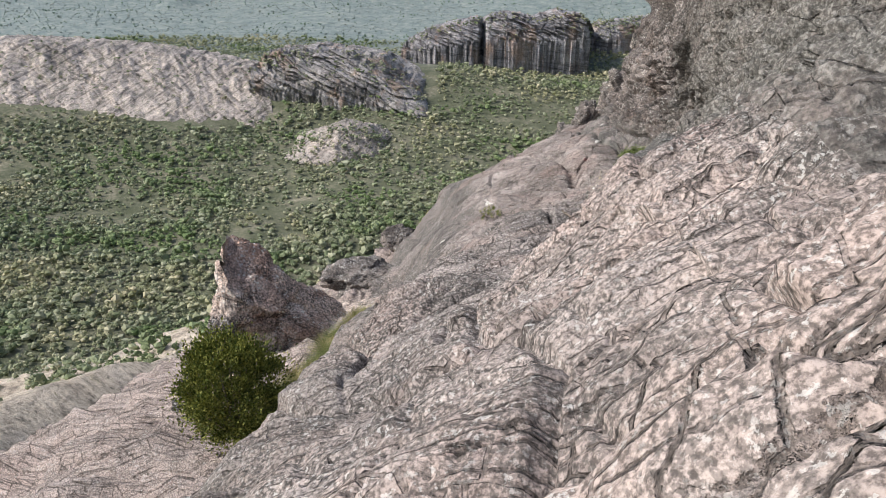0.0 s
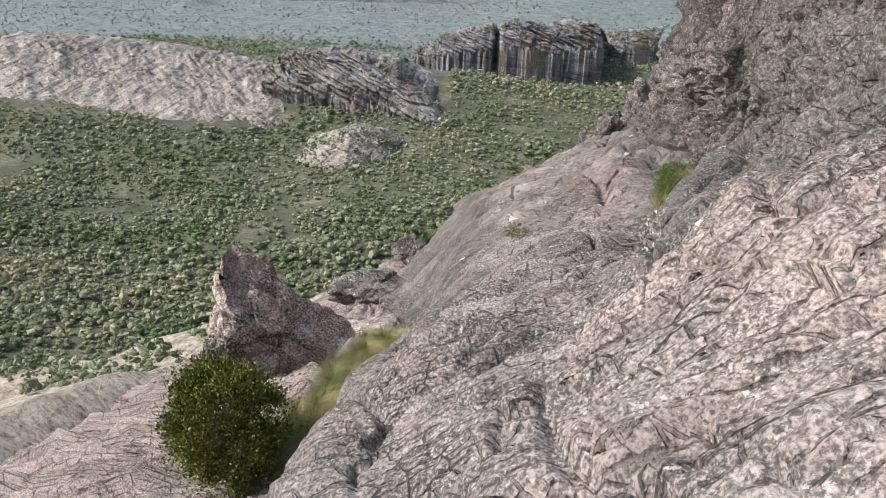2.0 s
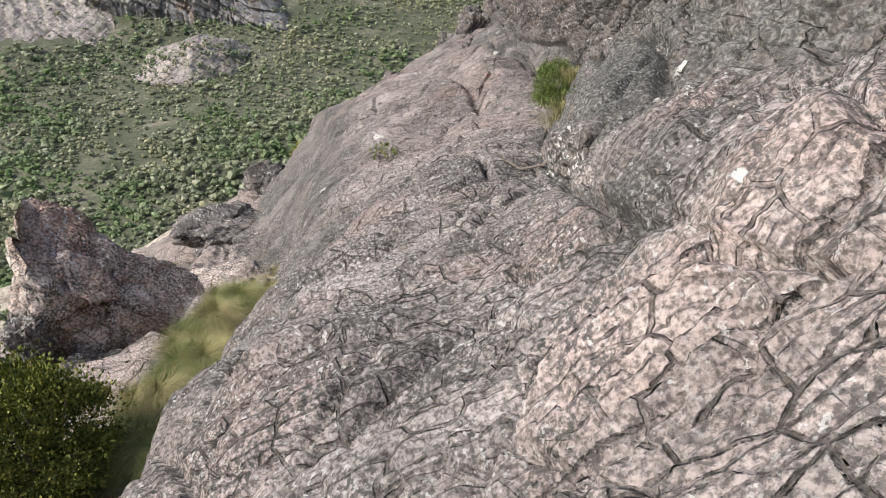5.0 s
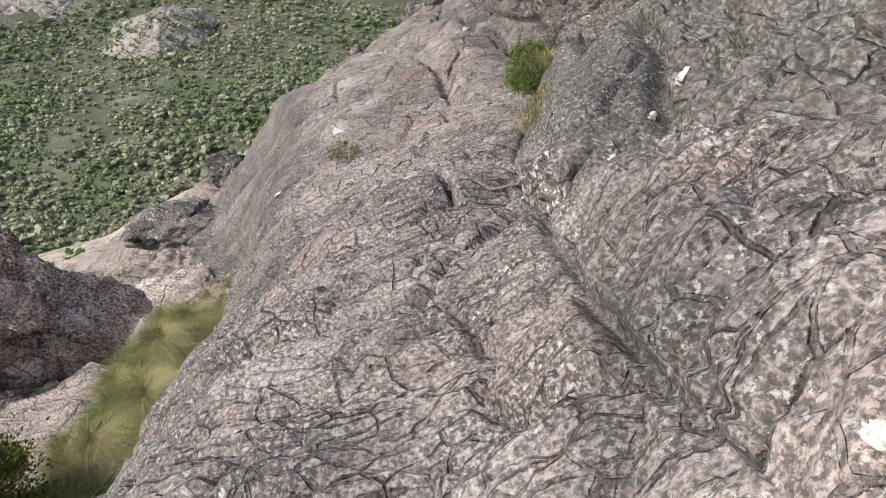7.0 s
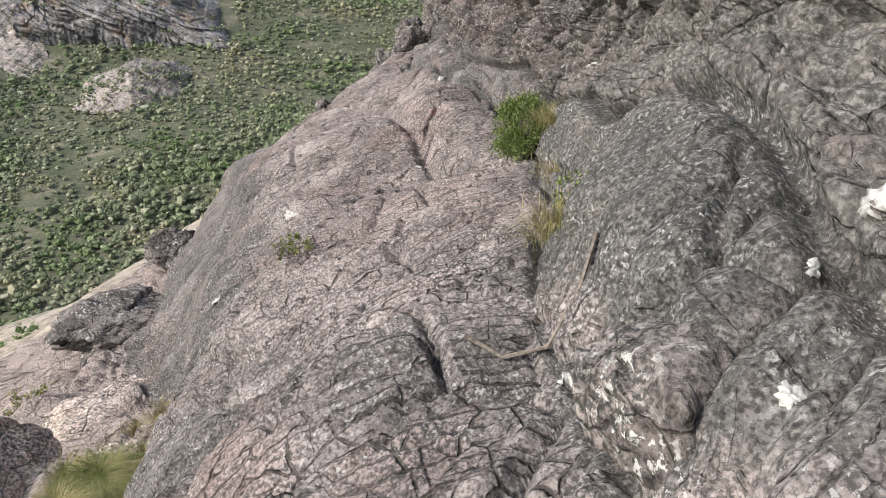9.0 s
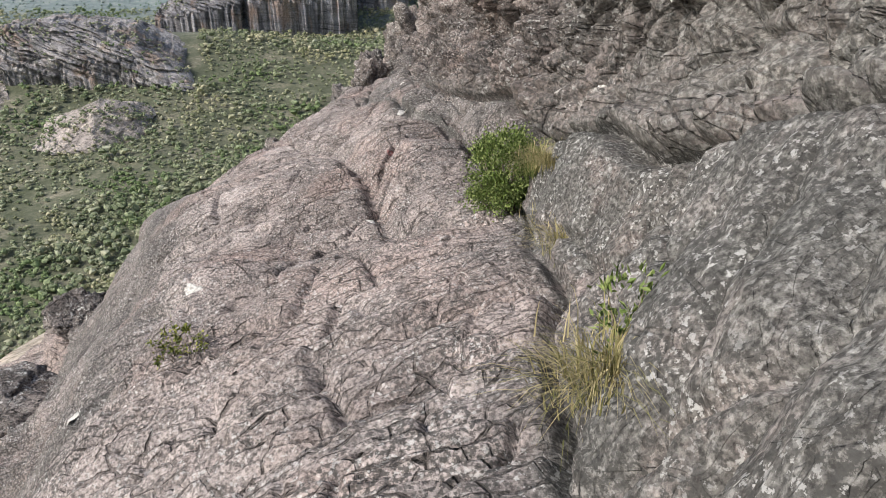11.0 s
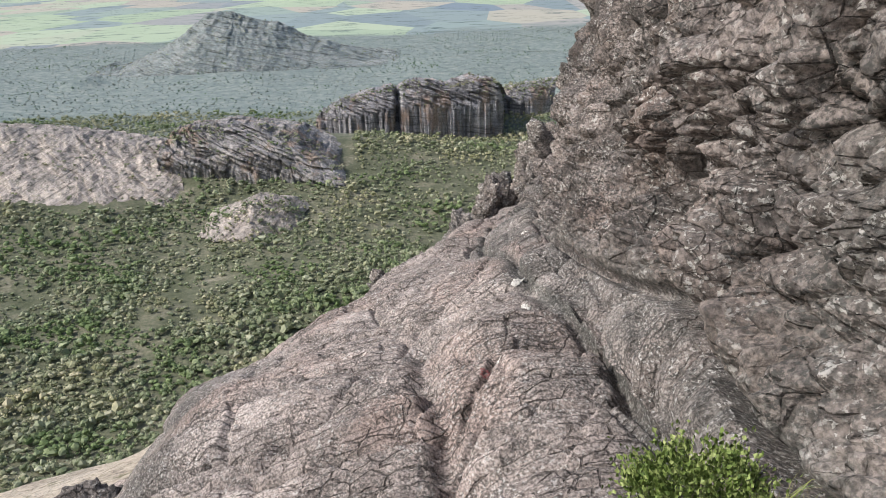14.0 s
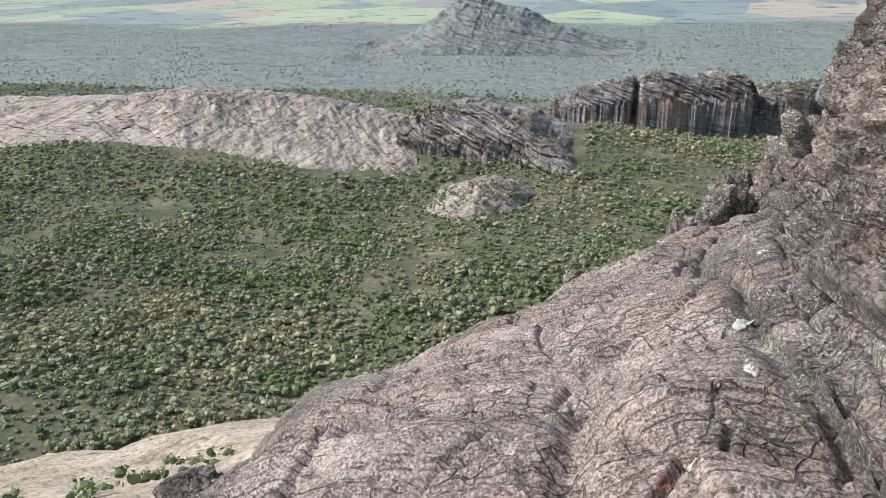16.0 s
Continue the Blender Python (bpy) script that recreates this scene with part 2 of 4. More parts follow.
    small = n.math("MAXIMUM", n.math("MINIMUM", n.math("MINIMUM", lines[1], lines[2]), fine), n.math("MULTIPLY", cover, 0.85))
    wide = n.math("ADD", n.math("MULTIPLY", wide, 0.35), 0.65)
    small = n.math("ADD", n.math("MULTIPLY", small, 0.85), 0.15)
    both = n.math("MINIMUM", n.math("MINIMUM", lines[0], wide), small)
    # the cracks are coloured near black, broken up by noise
    dark_cracks = n.math("MULTIPLY", n.math("SUBTRACT", 1.0, both), n.ramp(n.noise(6, 6, 0.7), (0.34, 0.3), (0.52, 0.9)))
    colour = n.mix(dark_cracks, colour, (0.05, 0.043, 0.037))
    n.bump(both, 0.035, 0.9)
    n.bump(n.noise(9, 5, 0.62), 0.03, 0.8)
    n.bump(grain, 0.008, 0.8)
    return n.done(colour)


slab_rock = slab_material()
wall_rock = rock_material("wall_rock", (0.27, 0.234, 0.214), (0.165, 0.143, 0.131), (0.085, 0.074, 0.068), 0.5, 0.12, streak=0.4, dark_cracks=(((1.2, 0.9, 2.8), 0.018), ((4.0, 3.0, 7.0), 0.03)), crack_tint=0.5, crusted=True)


def bedded_material(name, light, mid, dark, dip, joints=0.0, stain=(0.45, 0.3, 0.2), scrub=0.3, seam=0.22):
    """Far rock in thin tilted beds, with dark seams, upright joints and rust-coloured stains."""
    n = Nodes(name, 0.95)
    m = n.tree.nodes.new("ShaderNodeMapping")
    m.vector_type = "POINT"
    m.inputs["Rotation"].default_value = (0, dip, 0)
    n.link(n.place, m.inputs[0])
    m2 = n.tree.nodes.new("ShaderNodeMapping")
    m2.inputs["Scale"].default_value = (0.02, 0.02, 0.42)
    n.link(m.outputs[0], m2.inputs[0])
    colour = n.ramp(n.noise(0.05, 8, 0.7), (0.34, dark), (0.5, mid), (0.62, light))
    beds = n.noise(1.0, 7, 0.75, where=m2.outputs[0], warp=0.3)
    colour = n.mix(1.0, colour, n.ramp(beds, (0.36, seam), (0.46, 0.9), (0.6, 1.2)), "MULTIPLY")
    if joints:
        runs = n.noise(0.16, 7, 0.72, where=n.scaled((1, 1, 0.1)))
        colour = n.mix(n.math("MULTIPLY", n.ramp(runs, (0.5, 0.0), (0.58, 1.0)), joints), colour, (0.1, 0.095, 0.1))
        rust = n.noise(0.06, 5, 0.6, where=n.scaled((1, 1, 0.35)))
        colour = n.mix(n.ramp(rust, (0.54, 0.0), (0.64, 0.55)), colour, stain)
    colour = n.mix(n.math("MULTIPLY", n.ramp(n.noise(0.25, 8, 0.75), (0.52, 0.0), (0.58, 1.0)), scrub), colour, (0.12, 0.135, 0.085))
    colour = n.mix(1.0, colour, n.ramp(n.noise(0.9, 7, 0.8), (0.36, 0.45), (0.5, 1.0), (0.62, 1.25)), "MULTIPLY")
    n.bump(beds, 3.0, 0.8)
    n.bump(n.noise(0.3, 8, 0.75), 2.0, 0.6)
    return n.done(colour)


far_rock = bedded_material("far_rock", (0.6, 0.525, 0.46), (0.48, 0.42, 0.375), (0.3, 0.27, 0.25), 0.5, scrub=0.5, seam=0.36)
bluff_rock = bedded_material("bluff_rock", (0.5, 0.46, 0.43), (0.38, 0.355, 0.345), (0.23, 0.22, 0.22), -0.4, 0.5, scrub=0.5)
cliff_rock = bedded_material("cliff_rock", (0.44, 0.42, 0.42), (0.33, 0.32, 0.33), (0.2, 0.195, 0.21), -0.12, 0.7, (0.46, 0.31, 0.22), 0.1)
# the hill's blue-grey tones carry painted haze
hill_mat = bedded_material("hazy_hill_rock", (0.31, 0.325, 0.31), (0.235, 0.265, 0.26), (0.15, 0.18, 0.185), -0.2, scrub=0.6)


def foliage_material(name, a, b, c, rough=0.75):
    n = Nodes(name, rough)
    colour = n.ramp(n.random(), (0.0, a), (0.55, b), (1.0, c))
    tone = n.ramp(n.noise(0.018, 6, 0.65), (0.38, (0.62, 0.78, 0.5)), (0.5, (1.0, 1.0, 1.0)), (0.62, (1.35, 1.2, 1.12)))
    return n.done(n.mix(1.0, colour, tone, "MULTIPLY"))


near_leaf = foliage_material("near_leaf", (0.12, 0.148, 0.078), (0.225, 0.25, 0.15), (0.385, 0.39, 0.275))
# leaf colour lifted and blued to imitate haze over the far trees
hazy_leaf = foliage_material("hazy_leaf", (0.16, 0.2, 0.19), (0.2, 0.245, 0.23), (0.25, 0.285, 0.26))

# ---- the rock underfoot and beside the path: lines along the ridge as (y, x, z) ----
VALLEY_LINE = [(-3.49, -7.84, -1.92), (7.84, -7.84, -6.88), (16.56, -7.84, -10.72), (27.01, -7.84, -15.34)]
GULLY_FLOOR = [(-3.49, -3.49, -0.44), (1.74, -3.14, -3.14), (4.36, -2.61, -4.36), (7.84, -2.53, -5.58), (10.89, -1.66, -5.75), (13.07, -1.05, -6.54), (15.69, -2.09, -7.84), (19.17, -2.35, -8.89), (22.66, -0.87, -9.59), (27.01, 1.31, -10.46)]
FLANK_FOOT = [(-3.49, -1.92, 0.52), (1.74, -1.92, -2.27), (4.36, -1.48, -3.66), (6.97, -1.09, -4.62), (9.59, -0.44, -5.40), (12.64, -0.22, -6.19), (15.69, -1.05, -7.32), (19.17, -0.87, -8.02), (21.79, 0.35, -8.28), (27.01, 2.79, -8.89)]
SLAB_EDGE = [(-3.49, -1.05, 1.39), (0.87, -0.87, -0.52), (2.61, -0.65, -1.26), (4.36, -0.30, -1.79), (5.40, -0.44, -2.40), (6.97, -0.09, -2.88), (9.59, 0.26, -4.01), (11.33, 0.26, -4.71), (13.59, 0.44, -5.19), (15.69, 0.70, -5.58), (17.95, 0.87, -5.80), (19.61, 0.52, -6.45), (21.79, 2.00, -6.88), (27.01, 4.36, -7.84)]
SLAB_LEFT = [(-3.49, 0.00, 1.66), (0.87, 0.00, 0.00), (2.96, 0.39, -0.89), (4.36, 0.26, -1.60), (5.58, 0.26, -1.87), (6.97, 0.65, -2.31), (8.23, 1.03, -2.68), (9.59, 0.96, -3.24), (11.33, 1.05, -4.01), (13.94, 1.48, -4.44), (15.69, 1.52, -5.01), (17.17, 1.79, -5.09), (18.30, 1.74, -5.40), (20.91, 2.61, -5.84), (27.01, 5.23, -7.23)]
SLAB_MID = [(-3.49, 0.87, 1.92), (0.87, 0.78, 0.24), (2.53, 1.26, -0.07), (3.92, 1.16, -0.90), (5.40, 1.31, -1.39), (6.62, 1.48, -1.83), (8.02, 1.74, -2.28), (9.59, 2.00, -2.74), (11.33, 2.44, -3.44), (12.72, 2.88, -3.75), (14.38, 2.85, -4.49), (16.47, 3.49, -4.46), (18.65, 3.18, -5.23), (20.74, 3.14, -5.58), (23.53, 4.27, -6.01), (27.01, 6.10, -6.54)]
GULLY_RIGHT = [(-3.49, 1.74, 2.27), (0.87, 1.48, 0.96), (2.09, 1.61, 0.31), (3.22, 1.74, -0.02), (4.36, 1.72, -0.50), (5.66, 1.92, -1.12), (7.32, 2.25, -1.85), (8.28, 2.47, -2.28), (9.85, 2.96, -2.66), (10.75, 3.46, -2.97), (11.85, 3.80, -3.30), (13.51, 4.40, -3.88), (16.47, 4.84, -4.37), (17.69, 4.71, -4.44), (19.17, 4.62, -4.62), (22.48, 4.71, -5.66), (27.01, 6.80, -6.27)]
BULGE_SIDE = [(-3.49, 2.18, 2.53), (0.87, 1.83, 1.13), (3.22, 2.14, 0.17), (4.36, 1.96, -0.13), (5.66, 2.14, -0.87), (7.32, 2.53, -1.41), (8.28, 2.79, -1.57), (9.85, 3.38, -2.12), (10.65, 3.86, -2.55), (11.85, 4.10, -2.86), (13.51, 4.58, -3.40), (16.47, 5.01, -4.10), (19.17, 4.92, -4.53), (27.01, 6.97, -6.01)]
BULGE = [(-3.49, 2.61, 2.70), (0.87, 2.35, 1.31), (2.09, 2.18, 0.65), (4.04, 2.48, 0.20), (5.23, 2.54, -0.34), (6.36, 2.66, -0.90), (7.70, 3.05, -1.25), (8.54, 3.49, -1.31), (9.76, 3.83, -1.55), (10.60, 4.10, -2.08), (11.33, 4.20, -2.40), (12.29, 4.44, -2.57), (13.42, 4.66, -3.14), (14.38, 4.93, -3.42), (16.12, 5.23, -3.57), (17.08, 5.25, -3.92), (19.35, 5.23, -4.44), (22.48, 5.40, -5.32), (27.01, 7.15, -5.75)]
WALL_FOOT = [(-3.49, 3.83, 3.14), (1.74, 3.57, 1.39), (3.92, 3.22, 0.83), (5.23, 3.05, 0.26), (6.88, 3.49, -0.09), (7.84, 3.66, -0.65), (8.71, 4.10, -0.96), (9.85, 4.14, -1.35), (11.07, 4.53, -1.52), (12.37, 4.84, -2.09), (14.29, 5.10, -2.27), (16.12, 5.40, -2.61), (17.95, 5.75, -3.14), (20.57, 6.19, -3.83), (24.84, 6.54, -4.88), (27.01, 7.41, -5.05)]
WALL_MID = [(-3.49, 4.53, 4.27), (1.74, 4.01, 2.27), (5.23, 3.75, 1.31), (6.97, 4.01, 0.83), (9.06, 4.53, 0.44), (11.07, 4.71, -0.17), (12.90, 4.79, -0.78), (14.29, 4.98, -1.13), (16.12, 5.40, -1.48), (17.95, 5.66, -1.74), (20.57, 6.40, -2.18), (24.40, 6.97, -3.05), (27.01, 7.49, -3.49)]
WALL_TOP = [(-3.49, 6.97, 7.84), (1.74, 6.10, 6.10), (6.97, 5.40, 4.53), (11.07, 5.40, 3.49), (14.29, 5.49, 3.05), (17.95, 6.27, 2.27), (21.79, 7.15, 1.39), (27.01, 8.02, -0.17)]
LINES = (VALLEY_LINE, GULLY_FLOOR, FLANK_FOOT, SLAB_EDGE, SLAB_LEFT, SLAB_MID, GULLY_RIGHT, BULGE_SIDE, BULGE, WALL_FOOT, WALL_MID, WALL_TOP)


def mountain(x, y):
    """The mountain side that falls away to the valley, with a bare shelf below the path."""
    d = -0.86 * x + 0.5 * y
    spur = -7.4 + 0.57 * (x + 1) - 0.334 * (y - 8.7) - 0.012 * np.clip(d - 15, 0, None) ** 2
    shelf = -24.8 + 0.33 * (x + 12.6) - 0.47 * (y - 45) - 0.05 * np.clip(y - 44, 0, None) ** 2 - 0.02 * np.clip(-60 - x, 0, None) ** 2
    z = np.maximum(spur, shelf) - 4.5 * smooth(-9.0, -6.0, x) * smooth(29, 25.5, y)
    z = z + (0.9 * fractal(x / 9, y / 9, 3, 5) + 0.25 * fractal(x / 1.7, y / 1.7, 9, 3)) * smooth(-5.5, -9, x + 0 * y) + 1.0 * fractal(x / 6, y / 6, 4, 5) * smooth(26, 30, y) * smooth(-8, -4, x)
    return np.clip(z, None, 30)


def bands(q, a, seed):
    """Ledges one after the other: where between two cracks a place lies, a value for each ledge, and how open its crack is along it."""
    i = np.floor(q)
    f = q - i
    k = i.astype(np.int64)
    value = hashed(k, 0 * k, seed)
    nearest = np.round(q).astype(np.int64)
    open_ = smooth(-0.35, 0.35, soft_noise(a / 1.1 + 37.0 * hashed(nearest, 0 * nearest, seed + 3), q * 0.15, seed + 5))
    return f, value, open_


def build_rock():
    stops, dense = np.array([-3.4, 0.5, 3.0, 9.0, 17.0, 22.0, 26.9]), np.array([8, 26, 52, 52, 50, 36, 26.0])
    fine_y = np.linspace(-3.4, 26.9, 6000)
    run = np.cumsum(np.interp(fine_y, stops, dense))
    along = np.interp(np.linspace(run[0], run[-1], 1250), run, fine_y)
    counts = (14, 36, 46, 52, 76, 88, 70, 46, 58, 46, 24)
    pts = np.stack([np.stack(curve_at(k, along), -1) for k in LINES], 1)
    last = len(LINES) - 1
    u = np.concatenate([i + np.arange(c) / c for i, c in enumerate(counts)] + [np.array([float(last)])])
    i = np.clip(u.astype(int), 0, last - 1)
    s = (u - i)[None, :, None]
    p0, p1, p2, p3 = pts[:, np.clip(i - 1, 0, last)], pts[:, i], pts[:, i + 1], pts[:, np.clip(i + 2, 0, last)]
    tight = 0.34
    m1, m2 = (p2 - p0) * tight, (p3 - p1) * tight
    xz = (2 * s ** 3 - 3 * s ** 2 + 1) * p1 + (s ** 3 - 2 * s ** 2 + s) * m1 + (3 * s ** 2 - 2 * s ** 3) * p2 + (s ** 3 - s ** 2) * m2
    P = np.stack([xz[..., 0], np.repeat(along[:, None], len(u), 1), xz[..., 1]], -1)
    step = np.linalg.norm(np.diff(P, axis=1), axis=-1)
    arc = np.concatenate([np.zeros((len(along), 1)), np.cumsum(step, 1)], 1)
    mid = np.argmin(np.abs(u - 5))
    a = arc - arc[:, mid:mid + 1]
    b = np.cumsum(np.concatenate([[0], np.linalg.norm(np.diff(P[:, mid], axis=0), axis=1)]))[:, None] + 0 * a
    du, dv = np.gradient(P, axis=1), np.gradient(P, axis=0)
    N = np.cross(du, dv)
    N /= np.linalg.norm(N, axis=-1, keepdims=True)
    U = u[None, :] + 0 * a
    Y = P[..., 1]
    slab = smooth(2.2, 3.2, U) * smooth(8.9, 8.0, U)
    wall = smooth(7.9, 8.5, U)
    low = smooth(2.8, 1.8, U)
    # ledges across the slope, which climb on the bulge; each lip overhangs the next one a little
    climb = 0.30 * np.clip(arc - np.take_along_axis(arc, np.full((len(along), 1), int(np.searchsorted(u, 6.1))), 1), 0, 2.5)
    wa = a + 0.07 * fractal(a / 1.2, b / 1.2, 11, 2)
    wb = b - climb + 0.13 * fractal(a / 2.2, b / 1.3, 21, 2) + 0.018 * fractal(a / 0.3, b / 0.3, 22, 2)
    q1 = wb / 0.74 + 0.16 * fractal(a / 1.9, b / 1.2, 25, 2)
    q2 = wb / 0.20 + 0.30 * fractal(a / 1.0, b / 0.7, 27, 2)
    q3 = wb / 0.083 + 0.40 * fractal(a / 0.5, b / 0.4, 29, 2)
    q1 = np.where(U > 6.05, wb / 0.40 + 0.2 * fractal(a / 1.2, b / 0.9, 26, 2), q1)
    f1, v1, o1 = bands(q1, a, 31)
    raised = 1.0 * (U > 6.05)
    f2, v2, o2 = bands(q2, a, 41)
    f3, v3, o3 = bands(q3, a, 51)
    plate, level = cells(wa / 0.62, wb / 0.26, 33)
    block, level3 = cells(wa / 1.5, wb / 1.15, 53)
    worn = smooth(-0.35, 0.3, fractal(a / 1.4, b / 1.4, 61, 3))

    def groove(f, width):
        return -(1 - smooth(0, width, np.minimum(f, 1 - f)))

    # where dark lichen has taken hold; the crease gets the same tone and fewer fine cracks
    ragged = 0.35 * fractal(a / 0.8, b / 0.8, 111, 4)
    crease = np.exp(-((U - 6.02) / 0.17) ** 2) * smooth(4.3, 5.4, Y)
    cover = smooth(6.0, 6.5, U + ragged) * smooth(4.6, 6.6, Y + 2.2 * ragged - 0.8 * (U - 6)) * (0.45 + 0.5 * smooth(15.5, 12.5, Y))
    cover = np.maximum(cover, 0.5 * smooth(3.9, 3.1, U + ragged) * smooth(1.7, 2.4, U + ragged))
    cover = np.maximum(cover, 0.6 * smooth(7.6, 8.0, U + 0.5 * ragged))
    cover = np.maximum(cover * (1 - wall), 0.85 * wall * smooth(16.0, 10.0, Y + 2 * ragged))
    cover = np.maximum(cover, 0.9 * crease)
    # paler rock: near end, outer slab further on, gully floor
    pale = 0.62 * smooth(6.4, 2.3, Y + 2.5 * ragged + 0.9 * np.abs(U - 6.3)) * smooth(3.6, 4.6, U + ragged) * smooth(8.4, 7.6, U) + 0.3 * smooth(9.5, 12, Y) * smooth(3.4, 4.4, U + ragged) * smooth(6.1, 5.6, U + ragged)
    pale = np.maximum(pale, 0.75 * smooth(2.3, 1.5, U + ragged))
    calm = 1 - 0.75 * np.clip(cover, 0, 1)
    d = 0.075 * fractal(a / 1.5, b / 1.5, 71, 3)
    # a hummock beside the path with a crease along its outer side
    stretch = smooth(13.0, 14.5, Y) * smooth(19.0, 17.5, Y) * smooth(3.5, 4.2, U)
    d = d + stretch * (0.13 * np.exp(-((P[..., 0] - 4.05) / 0.42) ** 2) - 0.15 * np.exp(-((P[..., 0] - 3.42 - 0.06 * fractal(a, b, 75, 3)) / 0.12) ** 2))
    ledge = (0.21 * (f1 - 0.5) * (0.3 + 0.7 * v1) * (1 - 0.65 * raised) + (0.10 + 0.02 * raised) * groove(f1, 0.07 + 0.06 * raised) * o1 + (0.035 + 0.05 * raised) * (1 - (2 * f1 - 1) ** 2)
             + (0.062 * (f2 - 0.5) * (0.3 + 0.7 * v2) + 0.062 * groove(f2, 0.18) * o2) * (0.35 + 0.65 * worn) * calm
             + (0.014 * (f3 - 0.5) + 0.024 * groove(f3, 0.28) * o3) * (0.2 + 0.8 * worn) * calm
             + (0.035 * (smooth(0, 0.12, plate) - 1) + 0.05 * (level - 0.5)) * calm
             + 0.06 * (smooth(0, 0.07, block) - 1) + 0.04 * (smooth(0, 0.5, block) - 1) + 0.06 * (level3 - 0.5))
    d = d + slab * ledge
    rough = fractal(a / 0.9, b / 0.9, 81, 6, 0.58)
    chunk, clevel = cells(a / 0.6 + 0.10 * rough, b / 0.5 + 0.10 * rough, 91)
    bit, blevel = cells(a / 0.2 + 0.15 * rough, b / 0.19 + 0.15 * rough, 92)
    strata, slevel = cells((a + 0.25 * b) / 0.34 + 0.25 * fractal(a, b, 95, 2), b / 1.5, 97)
    craggy = (0.12 * rough + 0.16 * (clevel - 0.5) - 0.06 * (1 - smooth(0, 0.2, chunk)) + 0.10 * (slevel - 0.5)
              - 0.05 * (1 - smooth(0, 0.2, strata)) + 0.05 * (blevel - 0.5) - 0.03 * (1 - smooth(0, 0.25, bit)))
    d = d + wall * craggy * (1 + 0.8 * smooth(17, 22, b)) + low * (0.2 * rough + 0.16 * (clevel - 0.5) - 0.07 * (1 - smooth(0, 0.2, chunk)) + 0.07 * (blevel - 0.5) - 0.03 * (1 - smooth(0, 0.25, bit)) + 0.5 * ledge)
    d = d + 0.06 * slab + 0.010 * fractal(a / 0.08, b / 0.08, 99, 3)
    # the grooves at the foot of the bulge and of the wall
    d = d - (0.13 + 0.10 * soft_noise(b / 0.9, 0 * b, 103)) * np.exp(-((U - 6.02 - 0.12 * fractal(a, b, 101, 3)) / 0.09) ** 2) * smooth(4.3, 5.4, Y) - 0.25 * np.exp(-((U - 7.9) / 0.14) ** 2) * smooth(10, 14, b)
    P = P + N * d[..., None]
    split = int(np.searchsorted(u, 8.0))
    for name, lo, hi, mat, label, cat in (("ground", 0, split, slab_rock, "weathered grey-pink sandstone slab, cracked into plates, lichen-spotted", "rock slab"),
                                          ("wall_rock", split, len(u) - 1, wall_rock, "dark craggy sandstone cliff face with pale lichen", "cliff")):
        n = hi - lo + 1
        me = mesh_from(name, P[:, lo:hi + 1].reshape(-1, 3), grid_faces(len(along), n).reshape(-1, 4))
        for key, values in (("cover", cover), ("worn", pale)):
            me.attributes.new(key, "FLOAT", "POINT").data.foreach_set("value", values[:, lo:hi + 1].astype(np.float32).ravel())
        if mat is slab_rock:
            flat = np.stack([wa, wb, 0 * wa], -1)[:, lo:hi + 1].astype(np.float32)
            me.attributes.new("sheet", "FLOAT_VECTOR", "POINT").data.foreach_set("vector", flat.ravel())
            rows = np.stack([q1, q2, q3], -1)[:, lo:hi + 1].astype(np.float32)
            me.attributes.new("ledges", "FLOAT_VECTOR", "POINT").data.foreach_set("vector", rows.ravel())
        tagged(part(name, me, mat), label, cat, kind="structure")
    return P.reshape(-1, 3)


ROCK = build_rock()


def rest(x, y):
    """The height of the rock at a place."""
    return float(ROCK[np.argmin((ROCK[:, 0] - x) ** 2 + (ROCK[:, 1] - y) ** 2), 2])


# ---- valley, plain and mountain side: one sheet to the horizon ----
def stretched(lo, hi, n, centre, fine):
    """Coordinates from lo to hi, dense near the centre."""
    s0, s1 = np.arcsinh((lo - centre) / fine), np.arcsinh((hi - centre) / fine)
    return centre + fine * np.sinh(np.linspace(s0, s1, n))


def bell(x, y, cx, cy, wx, wy, turn=0.0):
    c, s = math.cos(turn), math.sin(turn)
    dx, dy = (x - cx) * c + (y - cy) * s, -(x - cx) * s + (y - cy) * c
    return np.exp(-(dx / wx) ** 2 - (dy / wy) ** 2)


def land(x, y):
    floor = -150 + 5 * fractal(x / 160, y / 160, 5, 4) * smooth(2200, 900, np.hypot(x, y))
    wob = 1 + 0.25 * fractal(x / 120, y / 120, 8, 4)
    knoll = 17 * bell(x, y, -385, 1090, 22, 26) * wob
    rise = 19 * bell(x, y, -350, 500, 130, 55)
    bench = 16 * bell(x, y, -300, 600, 260, 60, -0.25) + 14 * bell(x, y, -40, 620, 120, 60)
    return np.maximum(floor + knoll + bench + rise, mountain(x, y))


